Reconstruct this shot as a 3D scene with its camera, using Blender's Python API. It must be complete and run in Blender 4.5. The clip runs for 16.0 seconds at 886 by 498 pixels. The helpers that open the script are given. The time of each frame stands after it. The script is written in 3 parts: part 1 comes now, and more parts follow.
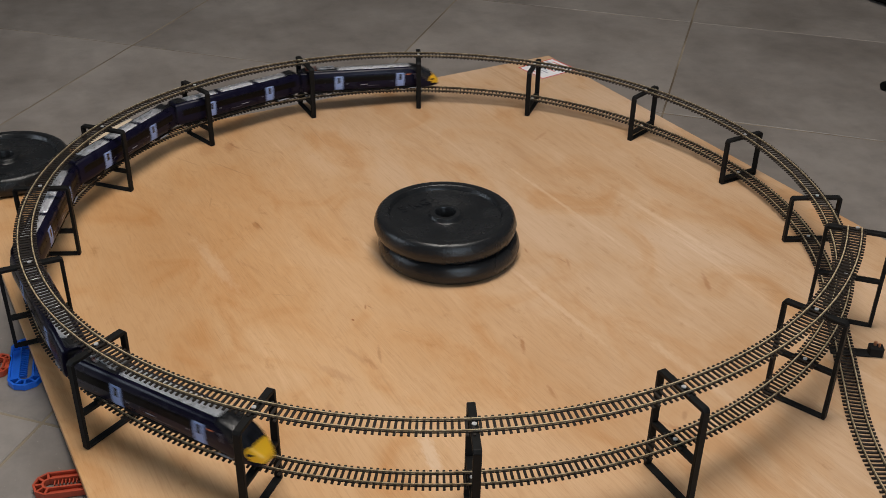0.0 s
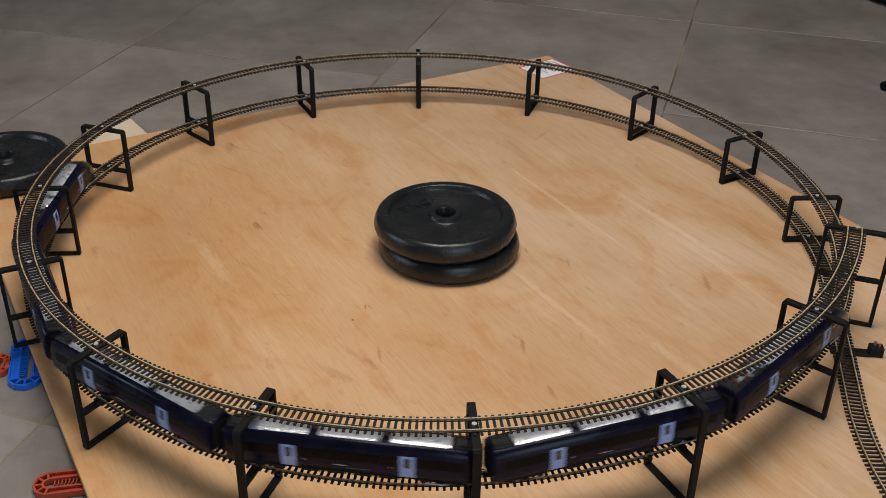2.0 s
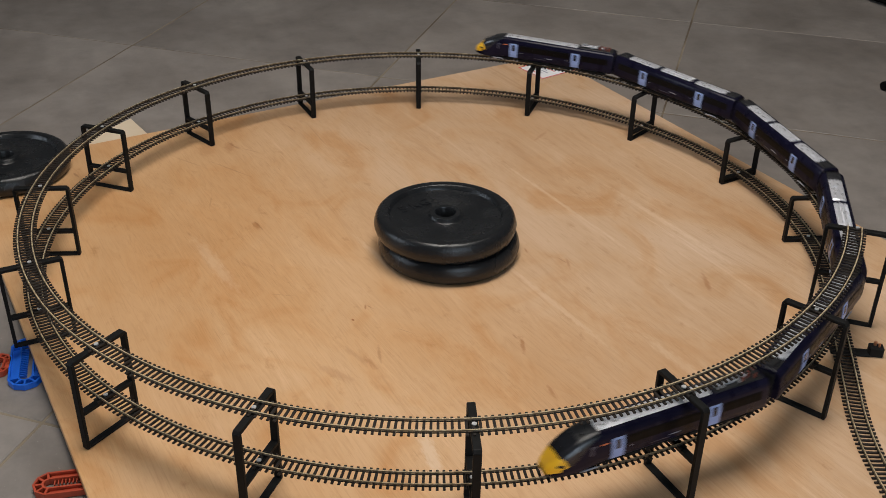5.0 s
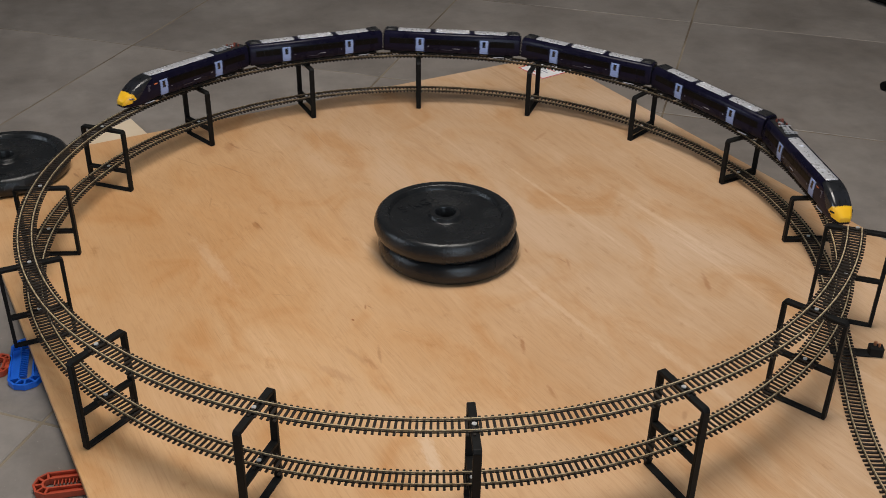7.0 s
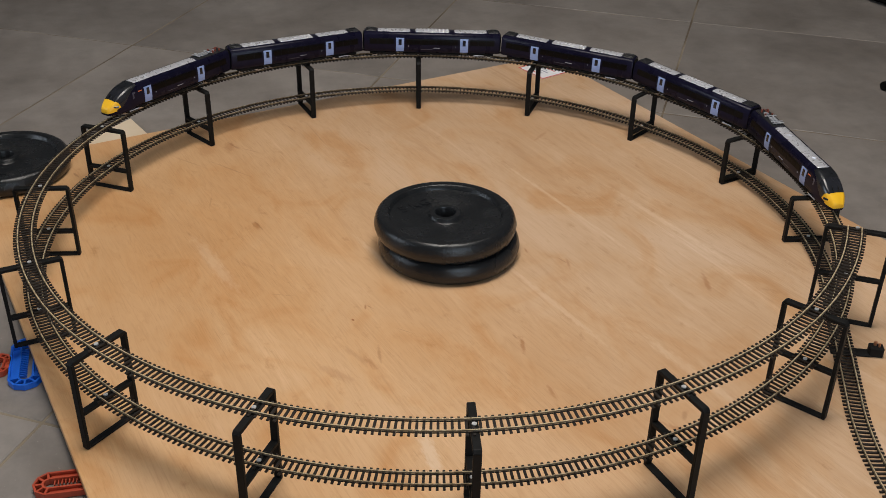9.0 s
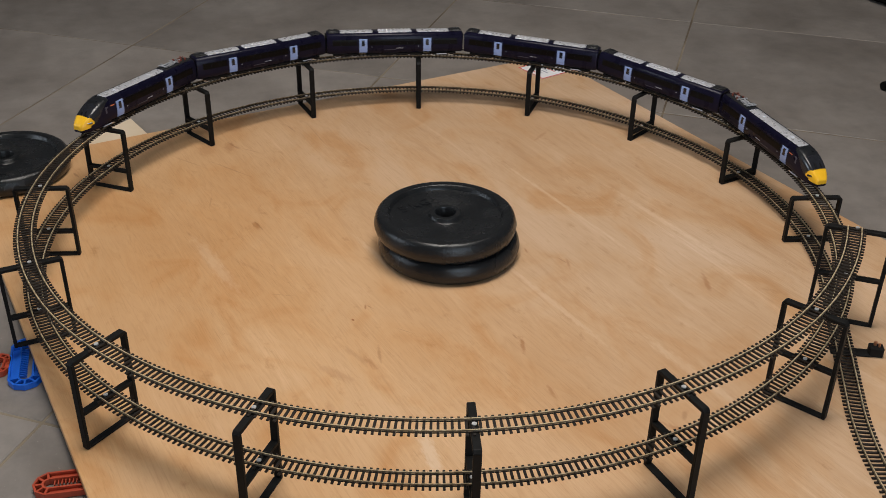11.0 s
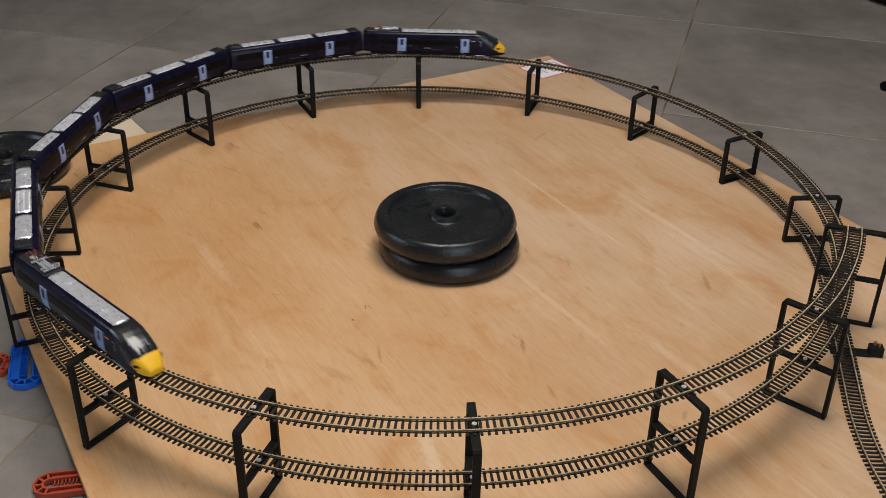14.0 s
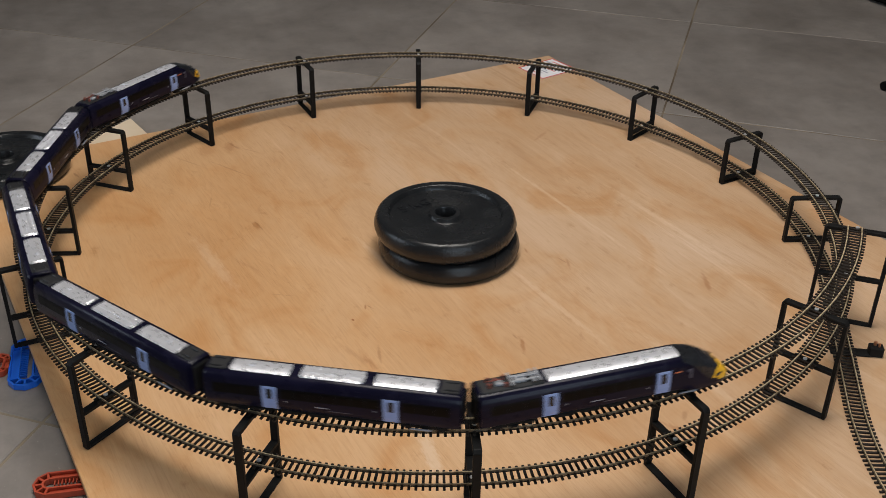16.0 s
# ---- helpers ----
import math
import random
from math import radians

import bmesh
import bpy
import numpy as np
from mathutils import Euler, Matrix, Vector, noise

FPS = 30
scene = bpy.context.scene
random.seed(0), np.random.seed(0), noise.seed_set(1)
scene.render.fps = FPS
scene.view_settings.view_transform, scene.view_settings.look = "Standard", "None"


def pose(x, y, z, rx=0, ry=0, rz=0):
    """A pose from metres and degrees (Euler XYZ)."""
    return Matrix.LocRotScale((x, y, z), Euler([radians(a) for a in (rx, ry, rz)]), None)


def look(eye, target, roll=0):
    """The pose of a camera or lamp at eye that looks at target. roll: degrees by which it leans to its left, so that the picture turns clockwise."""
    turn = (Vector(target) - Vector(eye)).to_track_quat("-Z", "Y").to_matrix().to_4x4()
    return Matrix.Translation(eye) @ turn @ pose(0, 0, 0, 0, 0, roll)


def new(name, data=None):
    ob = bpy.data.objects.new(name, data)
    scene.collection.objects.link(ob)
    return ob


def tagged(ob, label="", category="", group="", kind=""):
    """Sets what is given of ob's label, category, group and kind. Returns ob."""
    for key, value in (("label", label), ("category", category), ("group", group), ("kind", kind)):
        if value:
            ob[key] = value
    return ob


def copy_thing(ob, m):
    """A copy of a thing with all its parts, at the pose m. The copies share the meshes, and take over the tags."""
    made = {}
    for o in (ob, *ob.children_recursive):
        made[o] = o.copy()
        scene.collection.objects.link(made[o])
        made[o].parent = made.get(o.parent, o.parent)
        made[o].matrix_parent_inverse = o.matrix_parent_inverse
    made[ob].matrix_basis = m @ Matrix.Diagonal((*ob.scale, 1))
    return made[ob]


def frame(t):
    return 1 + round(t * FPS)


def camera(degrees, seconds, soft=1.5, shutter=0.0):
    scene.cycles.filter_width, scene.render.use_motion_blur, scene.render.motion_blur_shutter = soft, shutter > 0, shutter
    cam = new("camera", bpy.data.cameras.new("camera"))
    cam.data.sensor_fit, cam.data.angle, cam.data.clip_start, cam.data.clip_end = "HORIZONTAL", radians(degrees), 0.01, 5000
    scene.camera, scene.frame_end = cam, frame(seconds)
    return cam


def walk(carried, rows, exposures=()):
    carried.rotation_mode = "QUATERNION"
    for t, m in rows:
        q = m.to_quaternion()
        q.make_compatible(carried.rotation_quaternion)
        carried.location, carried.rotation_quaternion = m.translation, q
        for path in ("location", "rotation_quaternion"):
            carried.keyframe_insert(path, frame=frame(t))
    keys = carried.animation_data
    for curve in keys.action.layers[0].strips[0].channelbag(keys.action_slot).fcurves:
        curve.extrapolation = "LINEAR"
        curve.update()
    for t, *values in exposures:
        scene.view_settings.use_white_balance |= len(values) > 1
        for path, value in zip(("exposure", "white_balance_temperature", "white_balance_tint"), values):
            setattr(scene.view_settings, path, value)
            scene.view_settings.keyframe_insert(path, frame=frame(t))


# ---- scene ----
cam = camera(45.737, 16.0, soft=0.85, shutter=0.5)
EYE = Vector((0.0, -1.3744, 0.8081))
CAM = look(EYE, EYE + Vector((0.0054 * math.cos(0.5334), math.cos(0.5334), -math.sin(0.5334))), 1.0)
walk(cam, [(0.0, CAM), (16.0, CAM)], exposures=[(0.0, 0.0), (16.0, 0.0)])

# ---- light ----
world = bpy.data.worlds.new("world")
scene.world = world
world.use_nodes = True
sky = world.node_tree.nodes.new("ShaderNodeTexSky")
sky.sky_type, sky.sun_disc, sky.sun_elevation, sky.sun_rotation = "NISHITA", False, radians(40), radians(230)
world.node_tree.links.new(sky.outputs[0], world.node_tree.nodes["Background"].inputs[0])
world.node_tree.nodes["Background"].inputs[1].default_value = 0.1


def area_lamp(name, m, sx, sy, watts, colour):
    d = bpy.data.lights.new(name, "AREA")
    d.shape, d.size, d.size_y, d.energy, d.color = "RECTANGLE", sx, sy, watts, colour
    ob = new(name, d)
    ob.matrix_world = m
    return ob


# unseen: assumed rooflight overhead, west window, doorway added as cool fill
area_lamp("rooflight_lamp", look((0.07, -0.24, 2.42), (0.07, -0.24, 0.0)), 1.2, 1.0, 55, (1.0, 0.94, 0.865))
area_lamp("window_lamp", look((-2.96, -0.5, 1.2), (0.0, -0.2, 0.2)), 1.1, 0.9, 17, (0.78, 0.89, 1.0))
area_lamp("added_doorway_lamp", look((1.3, -3.42, 1.1), (0.5, 0.0, 0.2)), 1.4, 1.9, 39, (0.72, 0.86, 1.0))



# ---- materials ----
def material(name, rough=0.5, metal=0.0, spec=0.5):
    m = bpy.data.materials.new(name)
    m.use_nodes = True
    b = m.node_tree.nodes["Principled BSDF"]
    b.inputs["Roughness"].default_value, b.inputs["Metallic"].default_value = rough, metal
    b.inputs["Specular IOR Level"].default_value = spec
    return m, m.node_tree.nodes, m.node_tree.links, b


def ramp(nodes, stops):
    r = nodes.new("ShaderNodeValToRGB")
    while len(r.color_ramp.elements) < len(stops):
        r.color_ramp.elements.new(0.5)
    for e, (at, c) in zip(r.color_ramp.elements, stops):
        e.position, e.color = at, (*c, 1.0)
    return r


def noise_node(nodes, links, scale, detail=4.0, rough=0.55, stretch=None, vec=None):
    tex = nodes.new("ShaderNodeTexNoise")
    tex.inputs["Scale"].default_value, tex.inputs["Detail"].default_value, tex.inputs["Roughness"].default_value = scale, detail, rough
    if vec is None:
        vec = nodes.new("ShaderNodeTexCoord").outputs["Object"]
    if stretch:
        mp = nodes.new("ShaderNodeMapping")
        mp.inputs["Scale"].default_value = stretch
        links.new(vec, mp.inputs[0])
        vec = mp.outputs[0]
    links.new(vec, tex.inputs["Vector"])
    return tex


def add_bump(nodes, links, bsdf, value, strength, distance):
    bp = nodes.new("ShaderNodeBump")
    bp.inputs["Strength"].default_value, bp.inputs["Distance"].default_value = strength, distance
    links.new(value, bp.inputs["Height"])
    links.new(bp.outputs[0], bsdf.inputs["Normal"])


def mix_colour(nodes, links, fac, a, b, mode="MIX"):
    mx = nodes.new("ShaderNodeMix")
    mx.data_type, mx.blend_type = "RGBA", mode
    for src, at in ((fac, 0), (a, 6), (b, 7)):
        if isinstance(src, (int, float)):
            mx.inputs[at].default_value = src
        elif isinstance(src, tuple):
            mx.inputs[at].default_value = (*src, 1.0)
        else:
            links.new(src, mx.inputs[at])
    return mx.outputs[2]


def maths(nodes, links, op, a, b=0.0):
    n = nodes.new("ShaderNodeMath")
    n.operation = op
    for src, at in ((a, 0), (b, 1)):
        if isinstance(src, (int, float)):
            n.inputs[at].default_value = src
        else:
            links.new(src, n.inputs[at])
    return n.outputs[0]


def simple(name, c1, c2, rough, scale=60.0, metal=0.0, bump=0.1, spec=0.5, dist=0.0005):
    """A two-tone surface with fine relief and uneven gloss."""
    m, nodes, links, b = material(name, rough, metal, spec)
    n = noise_node(nodes, links, scale)
    r = ramp(nodes, [(0.3, c1), (0.7, c2)])
    links.new(n.outputs[0], r.inputs[0])
    links.new(r.outputs[0], b.inputs["Base Color"])
    rr = maths(nodes, links, "MULTIPLY_ADD", n.outputs[0], 0.25)
    rr.node.inputs[2].default_value = rough - 0.12
    links.new(rr, b.inputs["Roughness"])
    if bump:
        fine = noise_node(nodes, links, scale * 9)
        add_bump(nodes, links, b, fine.outputs[0], bump, dist)
    return m


def plywood_material(name, tint=1.0):
    """Rotary-cut veneer, sanded: wavy long figure, fine pores along it, and some brown knots."""
    m, nodes, links, b = material(name, 0.42, 0.0, 0.4)
    co = nodes.new("ShaderNodeTexCoord").outputs["Object"]
    broad = noise_node(nodes, links, 2.0, 3, 0.5, (1.6, 0.9, 1), co)
    figure = noise_node(nodes, links, 3.2, 7, 0.66, (8.0, 0.50, 1), co)
    figure.inputs["Distortion"].default_value = 1.6
    pores = noise_node(nodes, links, 70.0, 4, 0.6, (5.0, 0.35, 1), co)
    patch = noise_node(nodes, links, 7.0, 5, 0.6, (1.3, 0.8, 1), co)
    patch.inputs["Distortion"].default_value = 0.8
    wash = ramp(nodes, [(0.30, (0.52 * tint, 0.290 * tint, 0.135 * tint)), (0.5, (0.57 * tint, 0.340 * tint, 0.175 * tint)), (0.70, (0.63 * tint, 0.405 * tint, 0.235 * tint))])
    links.new(broad.outputs[0], wash.inputs[0])
    fig = ramp(nodes, [(0.30, (0.88, 0.82, 0.76)), (0.46, (1, 1, 1)), (0.56, (1.0, 1.0, 1.0)), (0.68, (1.11, 1.16, 1.24))])
    links.new(figure.outputs[0], fig.inputs[0])
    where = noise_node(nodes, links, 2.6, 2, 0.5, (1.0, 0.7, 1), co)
    # the veneer is plainer on one half of the sheet, more striped on the other
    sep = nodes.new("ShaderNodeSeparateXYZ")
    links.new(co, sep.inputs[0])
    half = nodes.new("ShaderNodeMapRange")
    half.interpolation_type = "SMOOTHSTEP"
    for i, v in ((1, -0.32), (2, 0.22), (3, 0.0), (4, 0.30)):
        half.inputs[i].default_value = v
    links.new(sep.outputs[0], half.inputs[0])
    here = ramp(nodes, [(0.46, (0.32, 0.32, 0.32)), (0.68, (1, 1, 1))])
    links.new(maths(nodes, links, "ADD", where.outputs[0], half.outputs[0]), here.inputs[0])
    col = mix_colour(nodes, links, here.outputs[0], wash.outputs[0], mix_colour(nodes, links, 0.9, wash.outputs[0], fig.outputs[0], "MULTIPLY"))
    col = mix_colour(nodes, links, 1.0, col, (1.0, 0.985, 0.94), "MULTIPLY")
    # daylight on the striped half, painted in as a paler, cooler tone
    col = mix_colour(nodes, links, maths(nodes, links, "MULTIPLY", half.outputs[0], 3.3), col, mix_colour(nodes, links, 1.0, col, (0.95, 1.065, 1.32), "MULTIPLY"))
    pat = ramp(nodes, [(0.32, (0.88, 0.71, 0.50)), (0.46, (0.99, 0.95, 0.89)), (0.55, (1, 1, 1)), (0.72, (1.04, 1.06, 1.10))])
    links.new(patch.outputs[0], pat.inputs[0])
    col = mix_colour(nodes, links, 0.75, col, pat.outputs[0], "MULTIPLY")
    por = ramp(nodes, [(0.28, (0.84, 0.80, 0.76)), (0.46, (1, 1, 1)), (0.75, (1.04, 1.04, 1.05))])
    links.new(pores.outputs[0], por.inputs[0])
    col = mix_colour(nodes, links, 0.5, col, por.outputs[0], "MULTIPLY")
    # short fibres along the grain, stronger in some zones
    fibre = noise_node(nodes, links, 120.0, 3, 0.7, (6.0, 0.22, 1), co)
    fib = ramp(nodes, [(0.30, (0.86, 0.82, 0.78)), (0.45, (1, 1, 1)), (0.60, (1, 1, 1)), (0.74, (1.07, 1.08, 1.10))])
    links.new(fibre.outputs[0], fib.inputs[0])
    zone = noise_node(nodes, links, 4.0, 3, 0.6, (2.0, 0.6, 1), co)
    zr = ramp(nodes, [(0.38, (0.25, 0.25, 0.25)), (0.62, (1, 1, 1))])
    links.new(zone.outputs[0], zr.inputs[0])
    col = mix_colour(nodes, links, zr.outputs[0], col, mix_colour(nodes, links, 1.0, col, fib.outputs[0], "MULTIPLY"))
    # thin flame lines between the growth bands
    band = noise_node(nodes, links, 5.0, 4, 0.6, (5.0, 0.42, 1), co)
    band.inputs["Distortion"].default_value = 1.2
    saw = maths(nodes, links, "FRACT", maths(nodes, links, "MULTIPLY", band.outputs[0], 9.0))
    sr = ramp(nodes, [(0.0, (0.93, 0.90, 0.86)), (0.25, (1, 1, 1)), (0.85, (1.03, 1.04, 1.06)), (1.0, (0.93, 0.90, 0.86))])
    links.new(saw, sr.inputs[0])
    col = mix_colour(nodes, links, 0.55, col, sr.outputs[0], "MULTIPLY")
    fleck = noise_node(nodes, links, 26.0, 5, 0.7, (1.4, 0.8, 1), co)
    fl = ramp(nodes, [(0.27, (0.80, 0.72, 0.62)), (0.40, (1, 1, 1)), (0.66, (1.0, 1.0, 1.0)), (0.76, (1.06, 1.08, 1.12))])
    links.new(fleck.outputs[0], fl.inputs[0])
    col = mix_colour(nodes, links, 0.8, col, fl.outputs[0], "MULTIPLY")
    # knots: place on the sheet, length along the grain, width, darkness
    wob = noise_node(nodes, links, 130.0, 4, 0.65, (1.6, 0.6, 1), co)

    def marks(rows):
        total = None
        for kx, ky, ln, wd, dark, turn in rows:
            mp = nodes.new("ShaderNodeMapping")
            mp.vector_type = "TEXTURE"
            mp.inputs["Location"].default_value, mp.inputs["Scale"].default_value = (kx, ky, 0), (wd, ln, 1)
            mp.inputs["Rotation"].default_value = (0, 0, turn)
            links.new(co, mp.inputs[0])
            far = nodes.new("ShaderNodeVectorMath")
            far.operation = "LENGTH"
            links.new(mp.outputs[0], far.inputs[0])
            ragged = maths(nodes, links, "MULTIPLY_ADD", wob.outputs[0], 1.8)
            ragged.node.inputs[2].default_value = -0.9
            d = maths(nodes, links, "ADD", far.outputs["Value"], ragged)
            s = nodes.new("ShaderNodeMapRange")
            s.interpolation_type = "SMOOTHSTEP"
            for i, v in ((1, 1.15), (2, 0.30), (3, 0.0), (4, dark)):
                s.inputs[i].default_value = v
            links.new(d, s.inputs[0])
            total = s.outputs[0] if total is None else maths(nodes, links, "MAXIMUM", total, s.outputs[0])
        return total
    col = mix_colour(nodes, links, marks([(*k, 0.5 * math.sin(k[0] * 40)) for k in KNOTS]), col, (0.27 * tint, 0.088 * tint, 0.018 * tint))
    col = mix_colour(nodes, links, marks(STAINS), col, (0.24 * tint, 0.095 * tint, 0.030 * tint))
    col = mix_colour(nodes, links, marks(SCRAPES), col, (0.74 * tint, 0.56 * tint, 0.40 * tint))
    links.new(col, b.inputs["Base Color"])
    rr = nodes.new("ShaderNodeMapRange")
    rr.inputs[3].default_value, rr.inputs[4].default_value = 0.34, 0.55
    links.new(figure.outputs[0], rr.inputs[0])
    links.new(rr.outputs[0], b.inputs["Roughness"])
    add_bump(nodes, links, b, pores.outputs[0], 0.12, 0.0006)
    return m


def tile_material():
    """Grey cement-look porcelain: soft clouds, long faint brush streaks, small pale specks."""
    m, nodes, links, b = material("grey_porcelain", 0.45, 0.0, 0.45)
    geo = nodes.new("ShaderNodeNewGeometry").outputs["Position"]
    info = nodes.new("ShaderNodeObjectInfo")
    turn = nodes.new("ShaderNodeMapping")
    turn.inputs["Rotation"].default_value = (0, 0, radians(-16.6))
    links.new(geo, turn.inputs[0])
    off = nodes.new("ShaderNodeVectorMath")
    off.operation = "ADD"
    links.new(turn.outputs[0], off.inputs[0])
    links.new(info.outputs["Random"], off.inputs[1])
    cloud = noise_node(nodes, links, 3.5, 6, 0.62, None, off.outputs[0])
    streak = noise_node(nodes, links, 7.0, 6, 0.65, (4.5, 0.55, 1), off.outputs[0])
    streak.inputs["Distortion"].default_value = 0.6
    speck = noise_node(nodes, links, 160.0, 2, 0.5, None, off.outputs[0])
    c1 = ramp(nodes, [(0.30, (0.152, 0.132, 0.117)), (0.52, (0.212, 0.188, 0.170)), (0.72, (0.262, 0.236, 0.215))])
    links.new(cloud.outputs[0], c1.inputs[0])
    c2 = ramp(nodes, [(0.3, (0.78, 0.78, 0.78)), (0.55, (1, 1, 1)), (0.75, (1.12, 1.11, 1.10))])
    links.new(streak.outputs[0], c2.inputs[0])
    col = mix_colour(nodes, links, 0.42, c1.outputs[0], c2.outputs[0], "MULTIPLY")
    mott = noise_node(nodes, links, 22.0, 6, 0.7, None, off.outputs[0])
    c4 = ramp(nodes, [(0.32, (0.80, 0.80, 0.81)), (0.50, (1, 1, 1)), (0.70, (1.14, 1.13, 1.12))])
    links.new(mott.outputs[0], c4.inputs[0])
    col = mix_colour(nodes, links, 0.65, col, c4.outputs[0], "MULTIPLY")
    c3 = ramp(nodes, [(0.70, (0, 0, 0)), (0.78, (1, 1, 1))])
    links.new(speck.outputs[0], c3.inputs[0])
    col = mix_colour(nodes, links, maths(nodes, links, "MULTIPLY", c3.outputs[0], 0.25), col, (0.40, 0.38, 0.36))
    shade = nodes.new("ShaderNodeMapRange")
    shade.inputs[3].default_value, shade.inputs[4].default_value = 0.94, 1.06
    links.new(info.outputs["Random"], shade.inputs[0])
    col = mix_colour(nodes, links, 1.0, col, shade.outputs[0], "MULTIPLY")
    links.new(col, b.inputs["Base Color"])
    rr = nodes.new("ShaderNodeMapRange")
    rr.inputs[3].default_value, rr.inputs[4].default_value = 0.36, 0.58
    links.new(streak.outputs[0], rr.inputs[0])
    links.new(rr.outputs[0], b.inputs["Roughness"])
    add_bump(nodes, links, b, speck.outputs[0], 0.08, 0.0006)
    return m


def iron_material():
    """Black hammered enamel on cast iron, chipped and dusty."""
    m, nodes, links, b = material("black_enamelled_iron", 0.3, 0.0, 0.38)
    n1 = noise_node(nodes, links, 28.0, 5)
    n2 = noise_node(nodes, links, 330.0, 3)
    n3 = noise_node(nodes, links, 150.0, 4, 0.7)
    r = ramp(nodes, [(0.3, (0.0085, 0.0093, 0.0106)), (0.7, (0.0150, 0.0160, 0.0176))])
    links.new(n1.outputs[0], r.inputs[0])
    chip = ramp(nodes, [(0.68, (0, 0, 0)), (0.73, (1, 1, 1))])
    links.new(n3.outputs[0], chip.inputs[0])
    col = mix_colour(nodes, links, maths(nodes, links, "MULTIPLY", chip.outputs[0], 0.5), r.outputs[0], (0.22, 0.22, 0.21))
    links.new(col, b.inputs["Base Color"])
    rr = nodes.new("ShaderNodeMapRange")
    rr.inputs[3].default_value, rr.inputs[4].default_value = 0.20, 0.33
    links.new(n1.outputs[0], rr.inputs[0])
    links.new(rr.outputs[0], b.inputs["Roughness"])
    add_bump(nodes, links, b, n2.outputs[0], 0.5, 0.0012)
    return m


KNOTS = [
    (-0.236, 0.8, 0.0163, 0.0048, 0.47), (-0.044, 0.333, 0.0200, 0.0036, 0.51), (0.275, 0.335, 0.0300, 0.0048, 0.42), (-0.174, 1.093, 0.0225, 0.0108, 0.34),
    (-0.186, 0.512, 0.0075, 0.0018, 0.59), (-0.066, 0.237, 0.0175, 0.0030, 0.42), (-0.214, 0.492, 0.0025, 0.0025, 0.95), (0.35, 0.872, 0.0040, 0.0300, 0.25),
    (0.13, 0.475, 0.0175, 0.0024, 0.30), (0.095, 0.535, 0.0100, 0.0018, 0.42), (-0.236, 0.395, 0.0200, 0.0048, 0.34), (-0.284, 0.394, 0.0375, 0.0096, 0.19),
    (0.026, 0.102, 0.0275, 0.0048, 0.38), (-0.318, 0.336, 0.0150, 0.0060, 0.21), (-0.289, 0.69, 0.0250, 0.0036, 0.17), (-0.214, 1.1, 0.0300, 0.0200, 0.20),
]
# brown stains and scratches: place, half length, half width, darkness, turn
STAINS = [
    (-0.166, 1.097, 0.0236, 0.0030, 0.45, -2.93), (-0.145, 1.061, 0.0246, 0.0015, 0.30, -2.56), (-0.045, 1.118, 0.0229, 0.0020, 0.40, -3.06), (-0.014, 1.068, 0.0686, 0.0015, 0.25, 3.07),
    (-0.257, 1.067, 0.0483, 0.0020, 0.20, -2.68), (-0.202, 1.006, 0.0545, 0.0020, 0.30, -2.71), (-0.232, 0.796, 0.0207, 0.0020, 0.50, -3.12), (-0.180, 0.509, 0.0080, 0.0013, 0.50, -2.85),
    (-0.218, 0.405, 0.0217, 0.0025, 0.35, 2.79), (-0.246, 0.417, 0.0336, 0.0060, 0.15, -2.88), (0.127, 0.486, 0.0122, 0.0013, 0.45, -2.99), (-0.042, 0.356, 0.0072, 0.0013, 0.40, 3.11),
    (-0.336, 0.822, 0.0106, 0.0020, 0.30, -3.04), (-0.272, 0.909, 0.0245, 0.0015, 0.25, 2.72), (-0.441, 1.108, 0.0131, 0.0025, 0.50, -3.01), (-0.275, 0.595, 0.0244, 0.0008, 0.30, -2.21),
    (-0.165, 0.437, 0.0131, 0.0008, 0.30, -2.59), (0.049, 0.121, 0.0112, 0.0040, 0.35, 2.28),
]
# pale scraped streaks: place, length, width, strength, turn
SCRAPES = [
    (-0.252, 0.208, 0.065, 0.010, 0.55, -0.24), (-0.110, 0.620, 0.090, 0.006, 0.25, 0.05), (0.340, 0.500, 0.16, 0.007, 0.30, 0.03), (0.115, 0.180, 0.12, 0.010, 0.25, 0.06),
    (0.230, 0.620, 0.22, 0.004, 0.30, 0.02), (-0.330, 0.720, 0.10, 0.012, 0.22, 0.04), (0.05, 0.39, 0.14, 0.006, 0.25, 0.03), (0.30, 0.12, 0.10, 0.014, 0.25, 0.0),
]
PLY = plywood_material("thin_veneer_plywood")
PLY_PALE = simple("pale_raw_plywood", (0.58, 0.46, 0.32), (0.66, 0.54, 0.40), 0.6, 14)
TILE = tile_material()
GROUT = simple("beige_grout", (0.085, 0.060, 0.038), (0.26, 0.215, 0.155), 0.9, 5)
IRON = iron_material()
WALL = simple("grey_wall_render", (0.20, 0.195, 0.19), (0.26, 0.25, 0.24), 0.8, 6)
SLEEPER = simple("black_sleeper_plastic", (0.013, 0.0098, 0.0078), (0.024, 0.0185, 0.0150), 0.55, 90, spec=0.25)
RAIL = simple("nickel_silver_rail", (0.60, 0.47, 0.29), (0.76, 0.62, 0.41), 0.27, 120, metal=0.5)
FRAME_PLASTIC = simple("black_printed_plastic", (0.004, 0.004, 0.004), (0.009, 0.009, 0.009), 0.6, 120, bump=0.2, spec=0.15)
RAIL_SIDE = simple("dark_rail_side", (0.15, 0.112, 0.070), (0.27, 0.205, 0.130), 0.40, 120, metal=0.5)
